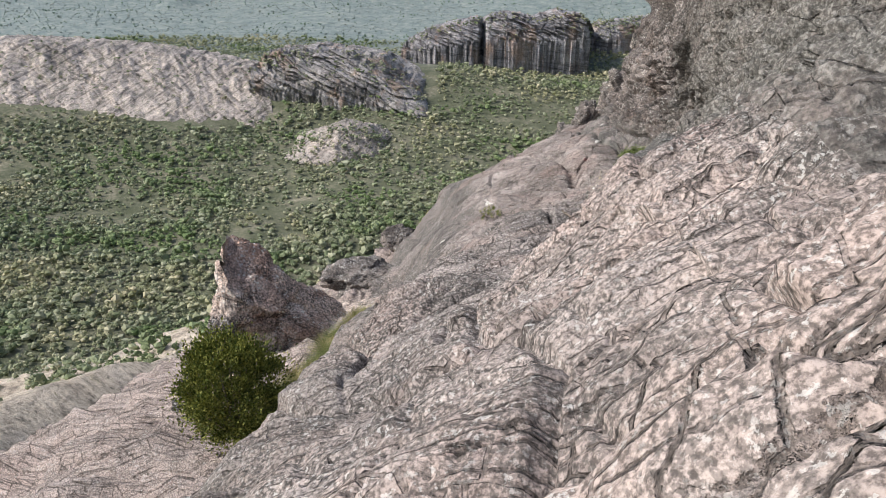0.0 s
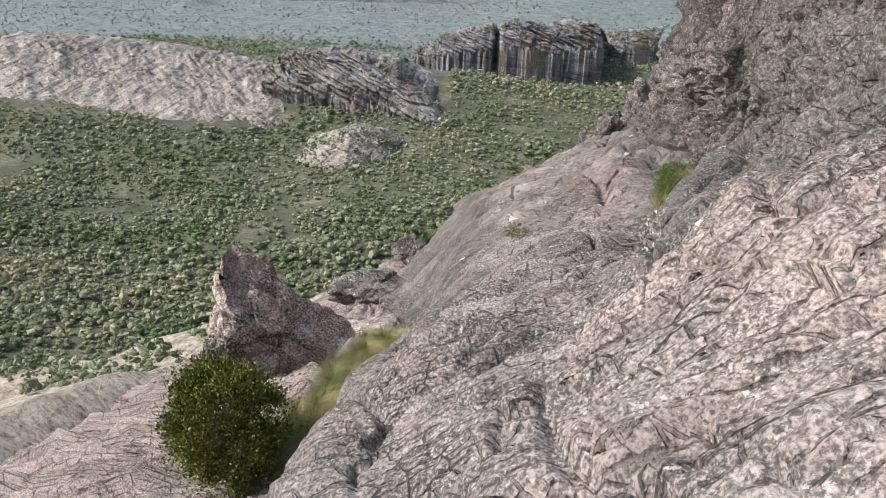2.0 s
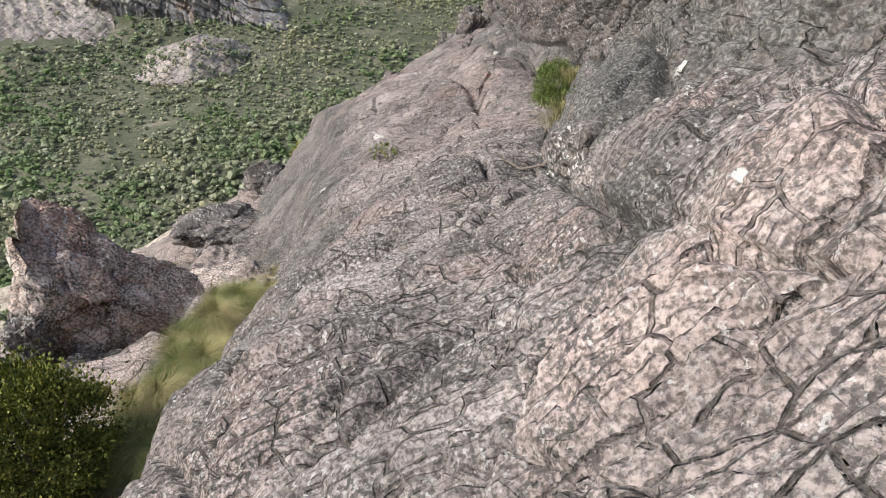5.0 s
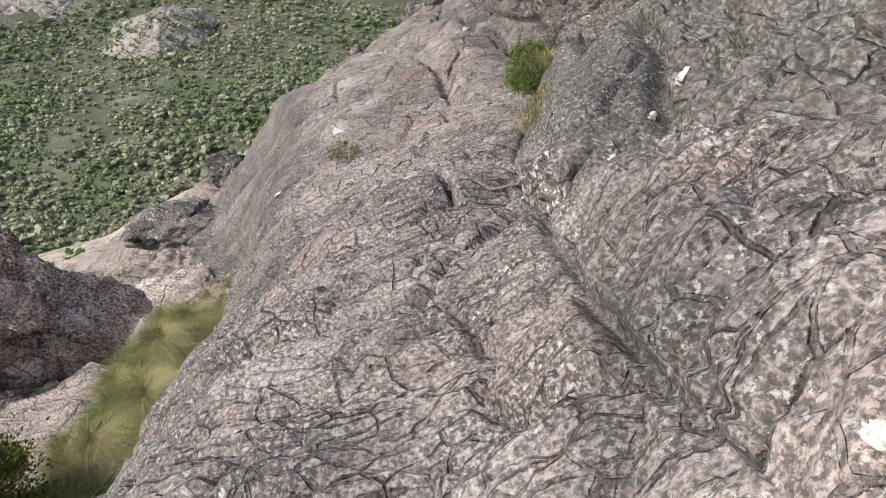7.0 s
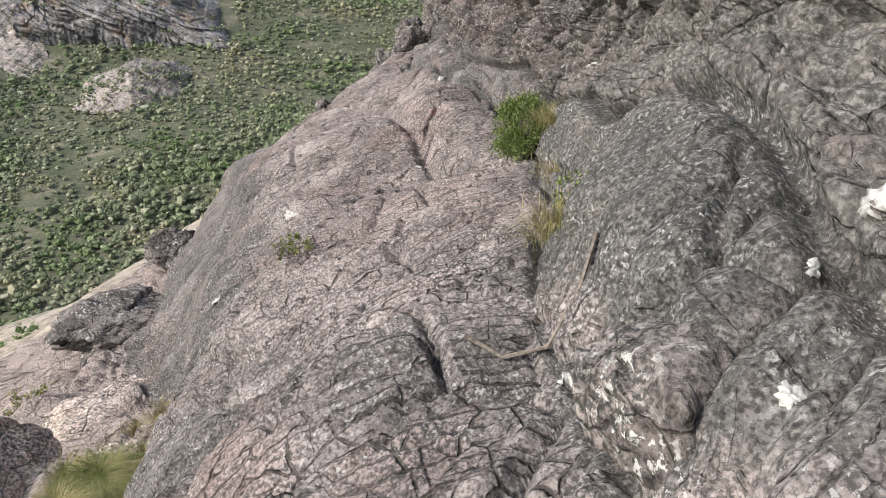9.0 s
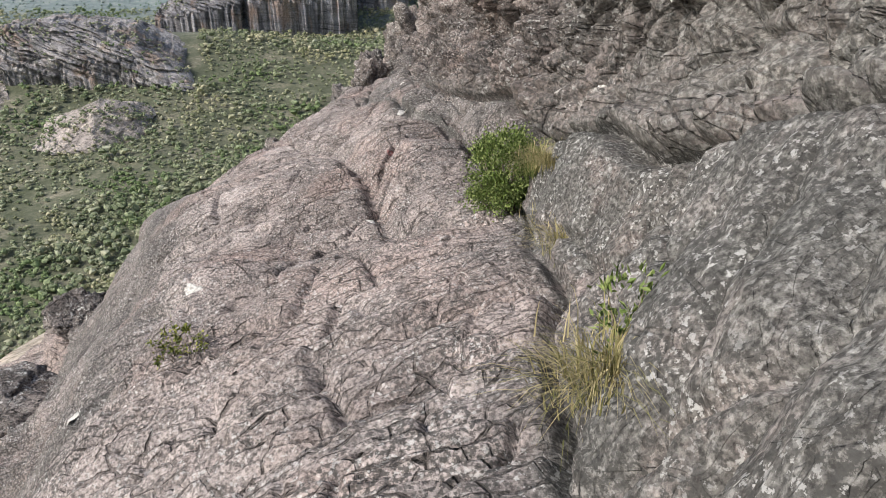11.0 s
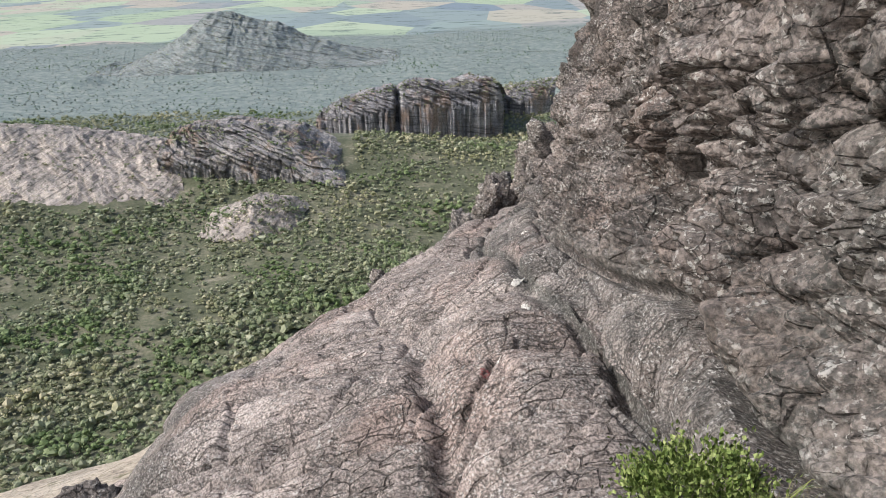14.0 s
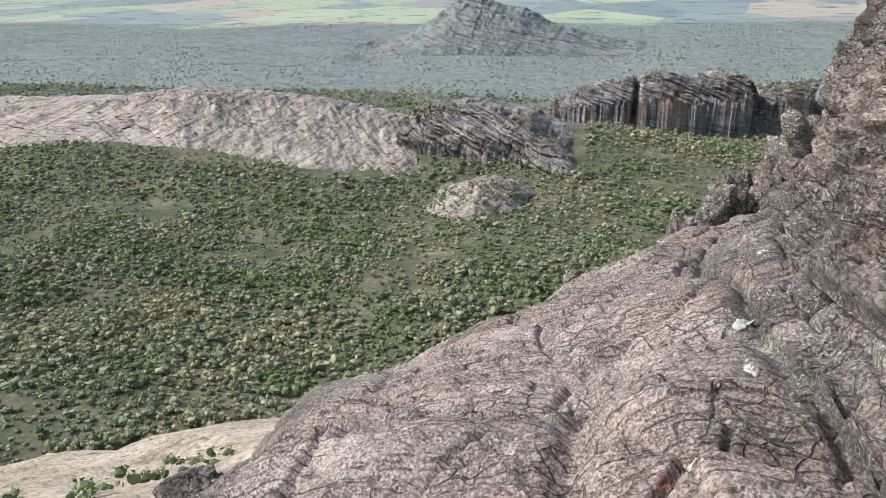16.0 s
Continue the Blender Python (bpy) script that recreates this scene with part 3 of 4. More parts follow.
def ground_material():
    n = Nodes("land", 0.95)
    x, y, z = n.axis("X"), n.axis("Y"), n.axis("Z")
    scrub = n.ramp(n.noise(0.045, 7, 0.65), (0.35, (0.1, 0.108, 0.066)), (0.52, (0.165, 0.165, 0.112)), (0.68, (0.3, 0.27, 0.2)))
    scrub = n.mix(n.ramp(n.noise(0.5, 5, 0.7), (0.35, 0.0), (0.65, 0.7)), scrub, (0.05, 0.065, 0.03))
    # distance haze is mixed into the woodland and field colours: paler, bluer
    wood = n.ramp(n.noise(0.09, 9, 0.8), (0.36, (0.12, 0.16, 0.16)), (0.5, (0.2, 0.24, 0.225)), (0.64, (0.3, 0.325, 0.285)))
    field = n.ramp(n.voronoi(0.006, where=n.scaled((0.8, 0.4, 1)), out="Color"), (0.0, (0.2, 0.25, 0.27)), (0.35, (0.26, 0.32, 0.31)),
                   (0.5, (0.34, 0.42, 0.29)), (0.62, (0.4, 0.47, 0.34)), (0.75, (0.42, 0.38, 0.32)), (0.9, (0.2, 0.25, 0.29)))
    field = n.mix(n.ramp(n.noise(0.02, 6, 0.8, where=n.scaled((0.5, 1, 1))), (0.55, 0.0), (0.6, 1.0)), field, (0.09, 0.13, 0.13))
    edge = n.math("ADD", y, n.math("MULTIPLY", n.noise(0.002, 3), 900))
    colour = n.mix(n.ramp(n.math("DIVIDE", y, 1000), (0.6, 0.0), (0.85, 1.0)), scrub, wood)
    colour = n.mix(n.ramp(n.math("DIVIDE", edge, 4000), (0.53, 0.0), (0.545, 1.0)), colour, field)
    # bare rock of the mountain side near the path
    bare = n.ramp(n.math("ADD", n.math("DIVIDE", z, 100), n.math("MULTIPLY", n.noise(0.05, 5), 0.25)), (-0.0, 0.0), (1.0, 1.0))
    rock = n.ramp(n.noise(0.35, 8, 0.7), (0.3, (0.3, 0.25, 0.2)), (0.5, (0.52, 0.45, 0.36)), (0.7, (0.62, 0.54, 0.45)))
    rock = n.mix(n.ramp(n.noise(0.9, 6, 0.7, warp=0.6), (0.56, 0.0), (0.66, 0.9)), rock, (0.16, 0.15, 0.08))
    rock = n.mix(1.0, rock, n.ramp(n.noise(3.5, 8, 0.75), (0.35, 0.35), (0.5, 0.95), (0.65, 1.3)), "MULTIPLY")
    high = n.math("GREATER_THAN", n.math("ADD", z, n.math("MULTIPLY", n.noise(0.08, 5), 30)), -38)
    colour = n.mix(high, colour, rock)
    n.bump(n.noise(0.8, 8, 0.7), 0.5, 0.7)
    return n.done(colour)


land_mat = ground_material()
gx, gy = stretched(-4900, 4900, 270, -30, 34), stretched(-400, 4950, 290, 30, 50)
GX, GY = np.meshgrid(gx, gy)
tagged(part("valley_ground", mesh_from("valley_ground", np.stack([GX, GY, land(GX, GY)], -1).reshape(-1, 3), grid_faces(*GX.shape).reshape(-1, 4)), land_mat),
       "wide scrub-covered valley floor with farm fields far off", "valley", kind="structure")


# ---- ridges and cliffs across the valley ----
RIDGES = []


def ridge(name, foot, crest, back, material, label, strata=1.0, steep=0.5, seed=1, size=1.0, cleft=None, rows=(240, 100, 30)):
    """A rock ridge lofted between three lines of (x, y, z): its foot, its crest and its far foot."""
    n, ups, downs = rows
    t = np.linspace(0, 1, n)

    def line(keys):
        k = np.array(keys, dtype=float)
        s = np.linspace(0, 1, len(k))
        return np.stack([np.interp(t, s, k[:, c]) for c in range(3)], -1)

    f, c, b = line(foot), line(crest), line(back)
    v = np.linspace(0, 1, ups)
    w = np.linspace(0, 1, downs)[1:]
    up = f[:, None] + (c - f)[:, None] * np.stack([v, v, v ** steep], -1)[None]
    down = c[:, None] + (b - c)[:, None] * np.stack([w, w, w ** 2], -1)[None]
    P = np.concatenate([up, down], 1)
    a = (np.linspace(0, 1, n) * np.linalg.norm(np.diff(c, axis=0), axis=1).sum())[:, None] + 0 * P[..., 0]
    h = P[..., 2]
    k = size
    dip = h + 0.42 * a
    rib, rl = cells(a / (9 * k) + 0.6 * fractal(a / (20 * k), h / (20 * k), seed, 3), h / (26 * k), seed + 3)
    bed, bl = cells(dip / (2.6 * k) + 0.5 * fractal(a / (15 * k), h / (15 * k), seed + 5, 3), a / (34 * k), seed + 9)
    front = np.concatenate([np.ones(len(v)), np.linspace(1, 0.2, len(w))])[None, :]
    edge = np.sin(np.pi * np.clip(np.linspace(0, 1, n), 0.0, 1))[:, None] ** 0.3
    d = (2.6 * k * fractal(a / (22 * k), h / (16 * k), seed + 11, 6) + 2.2 * k * (rl - 0.5) + strata * 4.2 * k * (bl - 0.5)
         - 1.4 * k * (1 - smooth(0, 0.08, rib)) - strata * 1.2 * k * (1 - smooth(0, 0.15, bed))) * front
    if cleft is not None:
        d = d - 14 * np.exp(-((P[..., 0] - cleft - 0.05 * (h + 120)) / 2.2) ** 2) * front
    P[..., 1] -= d
    P[..., 2] += (0.45 * d + 1.5 * k * fractal(a / (7 * k), P[..., 1] / (7 * k), seed + 17, 4)) * np.concatenate([v, np.ones(len(w))])[None]
    ob = part(name, mesh_from(name, P.reshape(-1, 3), grid_faces(*P.shape[:2]).reshape(-1, 4)[:, ::-1]), material)
    tagged(ob, label, "rock ridge", kind="structure")
    RIDGES.append((f, b, P))


ridge("ridge_slabs", [(-600, 540, -150), (-400, 505, -148), (-317, 495, -146), (-279, 495, -148), (-241, 490, -150), (-190, 475, -154), (-160, 478, -154), (-122, 505, -151)],
      [(-600, 610, -130), (-440, 592, -119), (-357, 588, -107), (-314, 585, -109), (-270, 585, -112), (-226, 585, -116), (-187, 583, -122), (-145, 575, -129)],
      [(-640, 760, -150), (-440, 740, -150), (-370, 735, -150), (-314, 730, -150), (-260, 720, -150), (-226, 710, -150), (-190, 690, -150), (-120, 640, -150)],
      far_rock, "long pale sandstone ridge with a sloping face of tilted slabs", 1.0, 0.8, 3)
ridge("ridge_middle", [(-148, 540, -142), (-125, 534, -142), (-100, 528, -146), (-70, 522, -149), (-46, 518, -153), (-15, 505, -156), (6, 515, -170)],
      [(-143, 560, -116), (-125, 556, -110), (-104, 556, -107), (-73, 556, -109), (-50, 560, -116), (-24, 560, -138), (2, 560, -168)],
      [(-150, 680, -150), (-128, 690, -150), (-100, 690, -150), (-80, 690, -150), (-50, 690, -150), (-10, 680, -152), (6, 640, -172)],
      bluff_rock, "grey sandstone outcrop with broken bluffs above the scrub", 1.2, 0.32, 21)
ridge("ridge_cliff", [(-46, 690, -152), (-20, 672, -152), (4, 660, -152), (28, 655, -153), (52, 652, -153), (76, 650, -153), (100, 650, -154), (120, 652, -154), (126, 690, -152)],
      [(-40, 700, -129), (-22, 684, -117), (-2, 674, -109), (26, 668, -103), (48, 666, -99), (72, 665, -103), (93, 664, -97), (113, 664, -101), (122, 700, -112)],
      [(-40, 780, -150), (-20, 790, -150), (0, 790, -150), (30, 790, -150), (50, 790, -150), (72, 790, -150), (95, 790, -150), (120, 790, -150), (150, 780, -150)],
      cliff_rock, "sheer grey and orange sandstone cliff split by a dark cleft", 1.5, 0.12, 33, 0.7, cleft=28)
ridge("ridge_behind", [(125, 760, -152), (145, 750, -152), (165, 745, -152), (190, 750, -152)],
      [(130, 775, -134), (147, 768, -125), (165, 765, -122), (200, 770, -118)],
      [(120, 840, -150), (150, 840, -150), (175, 840, -150), (210, 840, -150)],
      cliff_rock, "far dark cliff behind the sheer one", 0.8, 0.2, 45, 0.7, rows=(90, 50, 16))
ridge("ridge_dome", [(-104, 440, -152), (-92, 430, -152), (-70, 424, -152), (-48, 436, -152), (-38, 450, -152)],
      [(-100, 455, -148), (-88, 452, -142), (-70, 450, -133), (-54, 455, -138), (-42, 460, -148)],
      [(-104, 500, -152), (-86, 505, -152), (-66, 505, -152), (-44, 500, -152), (-34, 490, -152)],
      far_rock, "low pale rock dome rising out of the scrub", 0.4, 0.7, 57, 0.4, rows=(90, 50, 16))
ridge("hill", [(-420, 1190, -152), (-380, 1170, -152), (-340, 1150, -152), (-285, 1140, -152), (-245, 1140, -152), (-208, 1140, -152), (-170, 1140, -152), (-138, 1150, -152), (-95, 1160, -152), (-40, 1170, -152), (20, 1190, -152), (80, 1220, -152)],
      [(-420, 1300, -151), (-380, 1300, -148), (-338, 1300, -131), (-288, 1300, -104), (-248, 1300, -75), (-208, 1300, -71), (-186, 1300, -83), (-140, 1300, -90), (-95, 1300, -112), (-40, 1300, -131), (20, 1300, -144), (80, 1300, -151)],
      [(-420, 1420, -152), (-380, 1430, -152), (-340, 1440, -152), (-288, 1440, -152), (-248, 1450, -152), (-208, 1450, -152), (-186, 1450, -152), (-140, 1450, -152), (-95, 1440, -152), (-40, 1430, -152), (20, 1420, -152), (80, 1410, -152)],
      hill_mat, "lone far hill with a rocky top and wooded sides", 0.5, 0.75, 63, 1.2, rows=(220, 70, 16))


# ---- scrub and trees on the valley floor ----
def ball(level):
    bm = bmesh.new()
    bmesh.ops.create_icosphere(bm, subdivisions=level, radius=1.0)
    v = np.array([w.co[:] for w in bm.verts])
    f = np.array([[w.index for w in q.verts] for q in bm.faces])
    bm.free()
    return v, f


def crown_shape(rng, blobs, flakes, wide):
    """A low ragged crown, about one across: a few dark clumps inside a cloud of small leafy flakes."""
    v0, f0 = ball(1)
    vs, fs, start = [], [], 0
    heads = [np.array([rng.normal(0, 0.24 * wide), rng.normal(0, 0.24 * wide), 0.34 + rng.uniform(0, 0.36)]) for _ in range(blobs)]
    reach = [rng.uniform(0.16, 0.3) if blobs > 2 else rng.uniform(0.26, 0.4) for _ in range(blobs)]
    for c, r in zip(heads, reach):
        vs.append(v0 * (r * rng.uniform(0.5, 1.2, (len(v0), 1))) * [1.1, 1.1, 0.8] + c)
        fs.append(f0 + start)
        start += len(v0)
    for k in range(flakes):
        j = k % blobs
        way = rng.normal(0, 1, 3)
        way[2] = abs(way[2]) * 0.9 - 0.1
        way /= np.linalg.norm(way)
        at = heads[j] + way * reach[j] * rng.uniform(0.85, 1.5) * [1.15, 1.15, 0.85]
        vs.append(at + rng.normal(0, 0.075, (3, 3)))
        fs.append(np.array([[0, 1, 2]]) + start)
        start += 3
    return np.concatenate(vs), np.concatenate(fs)


def scatter(name, spots, sizes, shapes, material, label, rng):
    vs, fs, start = [], [], 0
    kind = rng.integers(0, len(shapes), len(spots))
    for k, (v, f) in enumerate(shapes):
        m = kind == k
        p, s = spots[m], sizes[m]
        t = rng.uniform(0, 6.28, len(p))
        c, q = np.cos(t)[:, None], np.sin(t)[:, None]
        x, y = v[None, :, 0] * c - v[None, :, 1] * q, v[None, :, 0] * q + v[None, :, 1] * c
        tall = rng.uniform(0.75, 1.25, len(p))[:, None]
        w = np.stack([x * s[:, None], y * s[:, None], v[None, :, 2] * s[:, None] * tall], -1) + p[:, None]
        vs.append(w.reshape(-1, 3))
        fs.append((f[None] + len(v) * np.arange(len(p))[:, None, None]).reshape(-1, 3) + start)
        start += len(v) * len(p)
    ob = part(name, mesh_from(name, np.concatenate(vs), np.concatenate(fs), False), material)
    return tagged(ob, label, "trees", kind="stuff")


def on_ridge(x, y):
    hit = np.zeros(x.shape, bool)
    for f, b, P in RIDGES:
        order, back = np.argsort(f[:, 0]), np.argsort(b[:, 0])
        inside = (x > f[:, 0].min()) & (x < f[:, 0].max())
        tall = np.interp(x, P[:, 0, 0][order], P[..., 2].max(1)[order]) > -144
        hit |= inside & tall & (y > np.interp(x, f[order, 0], f[order, 1]) + 9) & (y < np.interp(x, b[back, 0], b[back, 1]))
    return hit


def plant(rng, y0, y1, left, right, spacing, sizes):
    """Places and sizes of plants: thick dark stands in the hollows, low open heath and bare gaps between."""
    gx, gy = np.meshgrid(np.arange(-left * y1 - 80, right * y1 + 80, spacing), np.arange(y0, y1, spacing))
    x, y = gx.ravel() + rng.uniform(-0.8, 0.8, gx.size) * spacing, gy.ravel() + rng.uniform(-0.8, 0.8, gx.size) * spacing
    keep = (x > -left * y - 80) & (x < right * y + 60) & ~on_ridge(x, y) & (mountain(x, y) < -120)
    x, y = x[keep], y[keep]
    open_ = fractal(x / 46, y / 46, 77, 5)
    keep = rng.uniform(0, 1, len(x)) < np.clip(1.0 - 0.75 * smooth(0.25, 0.9, open_), 0.3, 1)
    x, y, open_ = x[keep], y[keep], open_[keep]
    size = sizes[0] + (sizes[1] - sizes[0]) * rng.uniform(0, 1, len(x)) ** 1.8 * (1 - 0.55 * smooth(-0.2, 0.4, open_))
    return np.stack([x, y, land(x, y) - 0.3], -1), size


rng = np.random.default_rng(4)
spots, size = plant(rng, 60, 400, 0.95, 0.45, 3.2, (2.0, 5.6))
scatter("valley_trees", spots, size, [crown_shape(rng, 2, 28, 1.2) for _ in range(14)],
        near_leaf, "dense grey-green scrub and low gum trees filling the valley", rng)
spots, size = plant(rng, 400, 820, 0.85, 0.38, 4.0, (2.5, 6.4))
scatter("valley_trees", spots, size, [crown_shape(rng, 1, 16, 1.0) for _ in range(10)],
        near_leaf, "dense grey-green scrub across the valley", rng)
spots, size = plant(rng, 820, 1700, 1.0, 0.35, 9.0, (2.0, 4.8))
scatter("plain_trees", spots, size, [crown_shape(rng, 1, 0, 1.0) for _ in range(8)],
        hazy_leaf, "far woodland on the plain and hill, haze tint in its leaf colour", rng)
tufts = []
for f, b, P in RIDGES:
    flat = P[:, P.shape[1] // 3:].reshape(-1, 3)
    tufts.append(flat[rng.integers(0, len(flat), 260)])
    face = P[:, :P.shape[1] // 3].reshape(-1, 3)
    tufts.append(face[rng.integers(0, len(face), 60)])
tufts = np.concatenate(tufts) - [0, 0, 0.2]
scatter("ridge_shrubs", tufts, rng.uniform(1.2, 3.4, len(tufts)), [crown_shape(rng, 2, 10, 1.0) for _ in range(5)],
        near_leaf, "low shrubs dotted over the rock ridges", rng)


# ---- things on and beside the path ----
def snap(x, y, z=None):
    """The nearest point of the rock, and the way it faces."""
    d = (ROCK[:, 0] - x) ** 2 + (ROCK[:, 1] - y) ** 2 + (0 if z is None else (ROCK[:, 2] - z) ** 2)
    near = ROCK[np.argpartition(d, 60)[:60]]
    c = near.mean(0)
    w, v = np.linalg.eigh((near - c).T @ (near - c))
    way = v[:, 0] if v[2, 0] > 0 else -v[:, 0]
    return ROCK[np.argmin(d)], Vector(way)


def rock_mesh(name, rng, size, cuts, level=5, rough=0.10):
    """A weathered block: a ball cut flat by planes (direction, distance), then roughened."""
    v, f = ball(level)
    for (dx, dy, dz), far in cuts:
        n = np.array([dx, dy, dz], dtype=float)
        n /= np.linalg.norm(n)
        over = np.clip(v @ n - far, 0, None)
        v = v - over[:, None] * n * 0.97
    for k in range(9):
        n = rng.normal(0, 1, 3)
        n /= np.linalg.norm(n)
        v = v - np.clip(v @ n - rng.uniform(0.62, 0.9), 0, None)[:, None] * n * 0.9
    away = Vector(rng.uniform(-50, 50, 3))
    out = v / np.maximum(np.linalg.norm(v, axis=1, keepdims=True), 1e-6)
    push = np.empty(len(v))
    for k, p in enumerate(v):
        q = Vector(p) + away
        far, near = noise.voronoi(q * 2.6 + noise.noise_vector(q * 4.0) * 0.25)
        small = noise.voronoi(q * 7.0)[0]
        push[k] = (0.9 * noise.fractal(q * 2.4, 0.8, 2.1, 6) - 0.5 * max(0.0, 0.16 - (far[1] - far[0])) / 0.16
                   + 0.9 * (noise.cell(near[0] * 9.1) if far else 0.0) - 0.4 - 0.25 * max(0.0, 0.2 - (small[1] - small[0])) / 0.2)
    v = v + out * (rough * push)[:, None]
    return mesh_from(name, v * np.array(size), f)


def stone(name, label, at, size, cuts, seed, material, rough=0.1, turn=0.0, level=5):
    ob = part(name, rock_mesh(name, np.random.default_rng(seed), size, cuts, level, rough), material)
    ob.matrix_world = pose(*at, 0, 0, turn)
    return tagged(ob, label, "rock")


pale_crust = Nodes("pale_crust", 0.95)
pale_crust = pale_crust.done(pale_crust.ramp(pale_crust.noise(40, 6, 0.7), (0.38, (0.34, 0.33, 0.3)), (0.56, (0.66, 0.64, 0.59))))
red_crust = Nodes("red_crust", 0.9)
red_crust = red_crust.done(red_crust.ramp(red_crust.noise(60, 6, 0.8), (0.46, (0.18, 0.15, 0.14)), (0.58, (0.28, 0.07, 0.065))))
crag_rock = rock_material("crag_rock", (0.3, 0.27, 0.245), (0.19, 0.168, 0.152), (0.09, 0.08, 0.075), 0.75, 0.1, dark_cracks=(((2.2, 2.2, 3.4), 0.02), ((5.0, 5.0, 7.0), 0.03)), crack_tint=0.5)
rust_rock = rock_material("rust_rock", (0.66, 0.46, 0.3), (0.52, 0.34, 0.21), (0.34, 0.21, 0.13), 0.3, 0.5)
pale_rock = rock_material("pale_rock", (0.66, 0.56, 0.49), (0.54, 0.46, 0.4), (0.36, 0.31, 0.27), 0.4, 0.3, dark_cracks=(((1.2, 2.6, 1.3), 0.02), ((3.2, 6.0, 2.6), 0.03)), crack_tint=0.5)
red_rock = rock_material("red_rock", (0.64, 0.57, 0.51), (0.48, 0.38, 0.325), (0.3, 0.205, 0.165), 1.0, 0.5, dark_cracks=(((1.0, 1.0, 1.8), 0.01), ((4.0, 4.0, 6.0), 0.02)), crack_tint=0.4)

stone("boulder", "tall wedge-shaped sandstone boulder, lichen-crusted top, red-brown underside", (-2.75, 12.05, -5.72), (1.68, 1.5, 1.62),
      [((0.68, -0.14, 0.72), 0.26), ((0.30, -0.94, 0.02), 0.42), ((-0.97, -0.1, 0.2), 0.52), ((-0.45, -0.85, 0.25), 0.62), ((-0.3, -0.3, 0.9), 0.86), ((0, 1, 0.2), 0.6)], 7, red_rock, 0.085, level=6)
for label, at, size, seed, mat in (
        ("dark lichen-covered block leaning beside the tall boulder", (-3.62, 10.75, -6.32), (0.42, 0.55, 0.62), 9, crag_rock),
        ("broken lichen-grey block stacked against the tall boulder", (-3.35, 11.2, -5.72), (0.36, 0.4, 0.42), 10, crag_rock),
        ("dark cracked block below the leaning one", (-3.75, 10.2, -6.75), (0.4, 0.45, 0.5), 8, crag_rock),
        ("small pale chockstone between the leaning blocks", (-3.28, 10.55, -6.2), (0.2, 0.22, 0.2), 12, red_rock)):
    stone("boulder", label, at, size, [((0.3, -1, 0.2), 0.6), ((-1, 0, 0.2), 0.6), ((0, 0.1, 1), 0.7)], seed, mat, 0.15)
stone("boulder", "low grey ledge of rock under the tall boulder", (-2.65, 11.0, -6.5), (0.95, 0.9, 0.7), [((0.5, -0.45, 0.75), 0.42), ((-0.6, -0.6, 0.5), 0.6)], 11, crag_rock, 0.09)
stone("boulder", "overhanging grey sandstone lip at the slab's edge", (-1.75, 17.4, -7.82), (1.15, 0.95, 0.5), [((0, -0.2, 1), 0.6), ((-1, 0, 0.1), 0.78), ((0.1, -1, -0.2), 0.7)], 13, crag_rock, 0.1)
stone("boulder", "rounded grey sandstone knob under the lip", (-1.55, 17.0, -8.35), (0.95, 0.85, 0.6), [((0.2, -0.8, 0.5), 0.6), ((-1, 0, 0), 0.7)], 16, crag_rock, 0.1)
stone("boulder", "low broken rock below the knob", (-2.35, 16.2, -8.75), (0.7, 0.7, 0.5), [((0, -0.5, 0.8), 0.5)], 15, crag_rock, 0.1)
stone("boulder", "grey outcrop among yellow bushes on the edge", (-0.75, 19.4, -7.75), (0.55, 0.5, 0.45), [((0, -0.5, 0.8), 0.6)], 14, crag_rock, 0.14)
stone("boulder", "pale flat worn step of rock in the gully", (-0.75, 12.2, -6.25), (0.75, 0.5, 0.3), [((0, 0, 1), 0.5)], 17, pale_rock, 0.06)
stone("boulder", "pale flat rock shelf beside grass in the gully", (-1.3, 14.2, -7.2), (1.0, 0.95, 0.4), [((0.1, -0.1, 1), 0.5)], 19, pale_rock, 0.06)
stone("boulder", "orange-tinted block at the end of the grass", (-0.62, 11.35, -5.95), (0.3, 0.24, 0.22), [((0, -0.3, 1), 0.5)], 18, rust_rock, 0.08)
stone("boulder", "dark rounded block overhanging the groove", (2.46, 7.55, -1.72), (0.27, 0.46, 0.30), [((-0.9, -0.3, 0.1), 0.7), ((0, -1, 0.2), 0.75)], 23, crag_rock, 0.07)
SPUR = ((7.6, 28.4, -6.2, 1.2, 1.5), (6.2, 27.9, -7.0, 0.9, 1.1), (5.2, 28.0, -7.8, 0.8, 0.9), (4.2, 27.6, -8.6, 0.8, 0.8), (3.3, 27.2, -9.1, 0.6, 0.7),
        (2.2, 27.0, -9.6, 0.7, 0.6), (1.3, 27.2, -10.0, 0.5, 0.7), (0.5, 26.2, -10.5, 0.7, 0.5), (8.8, 29.4, -4.6, 1.3, 1.9), (5.8, 26.8, -6.4, 0.6, 0.6), (4.8, 26.6, -7.2, 0.5, 0.4),
        (6.5, 26.7, -5.7, 0.6, 0.7))
for k, (x, y, z, wide, tall) in enumerate(SPUR):
    z = rest(x, y) + 0.1 * tall if y < 27.5 else z
    tagged(stone("crag", "jagged dark crag with white lichen on the spur", (x, y, z), (wide, wide * 0.9, tall), [((0.4, -0.9, 0.3), 0.6)], 40 + k, crag_rock, 0.24, 40 * k), group="crags of the spur")

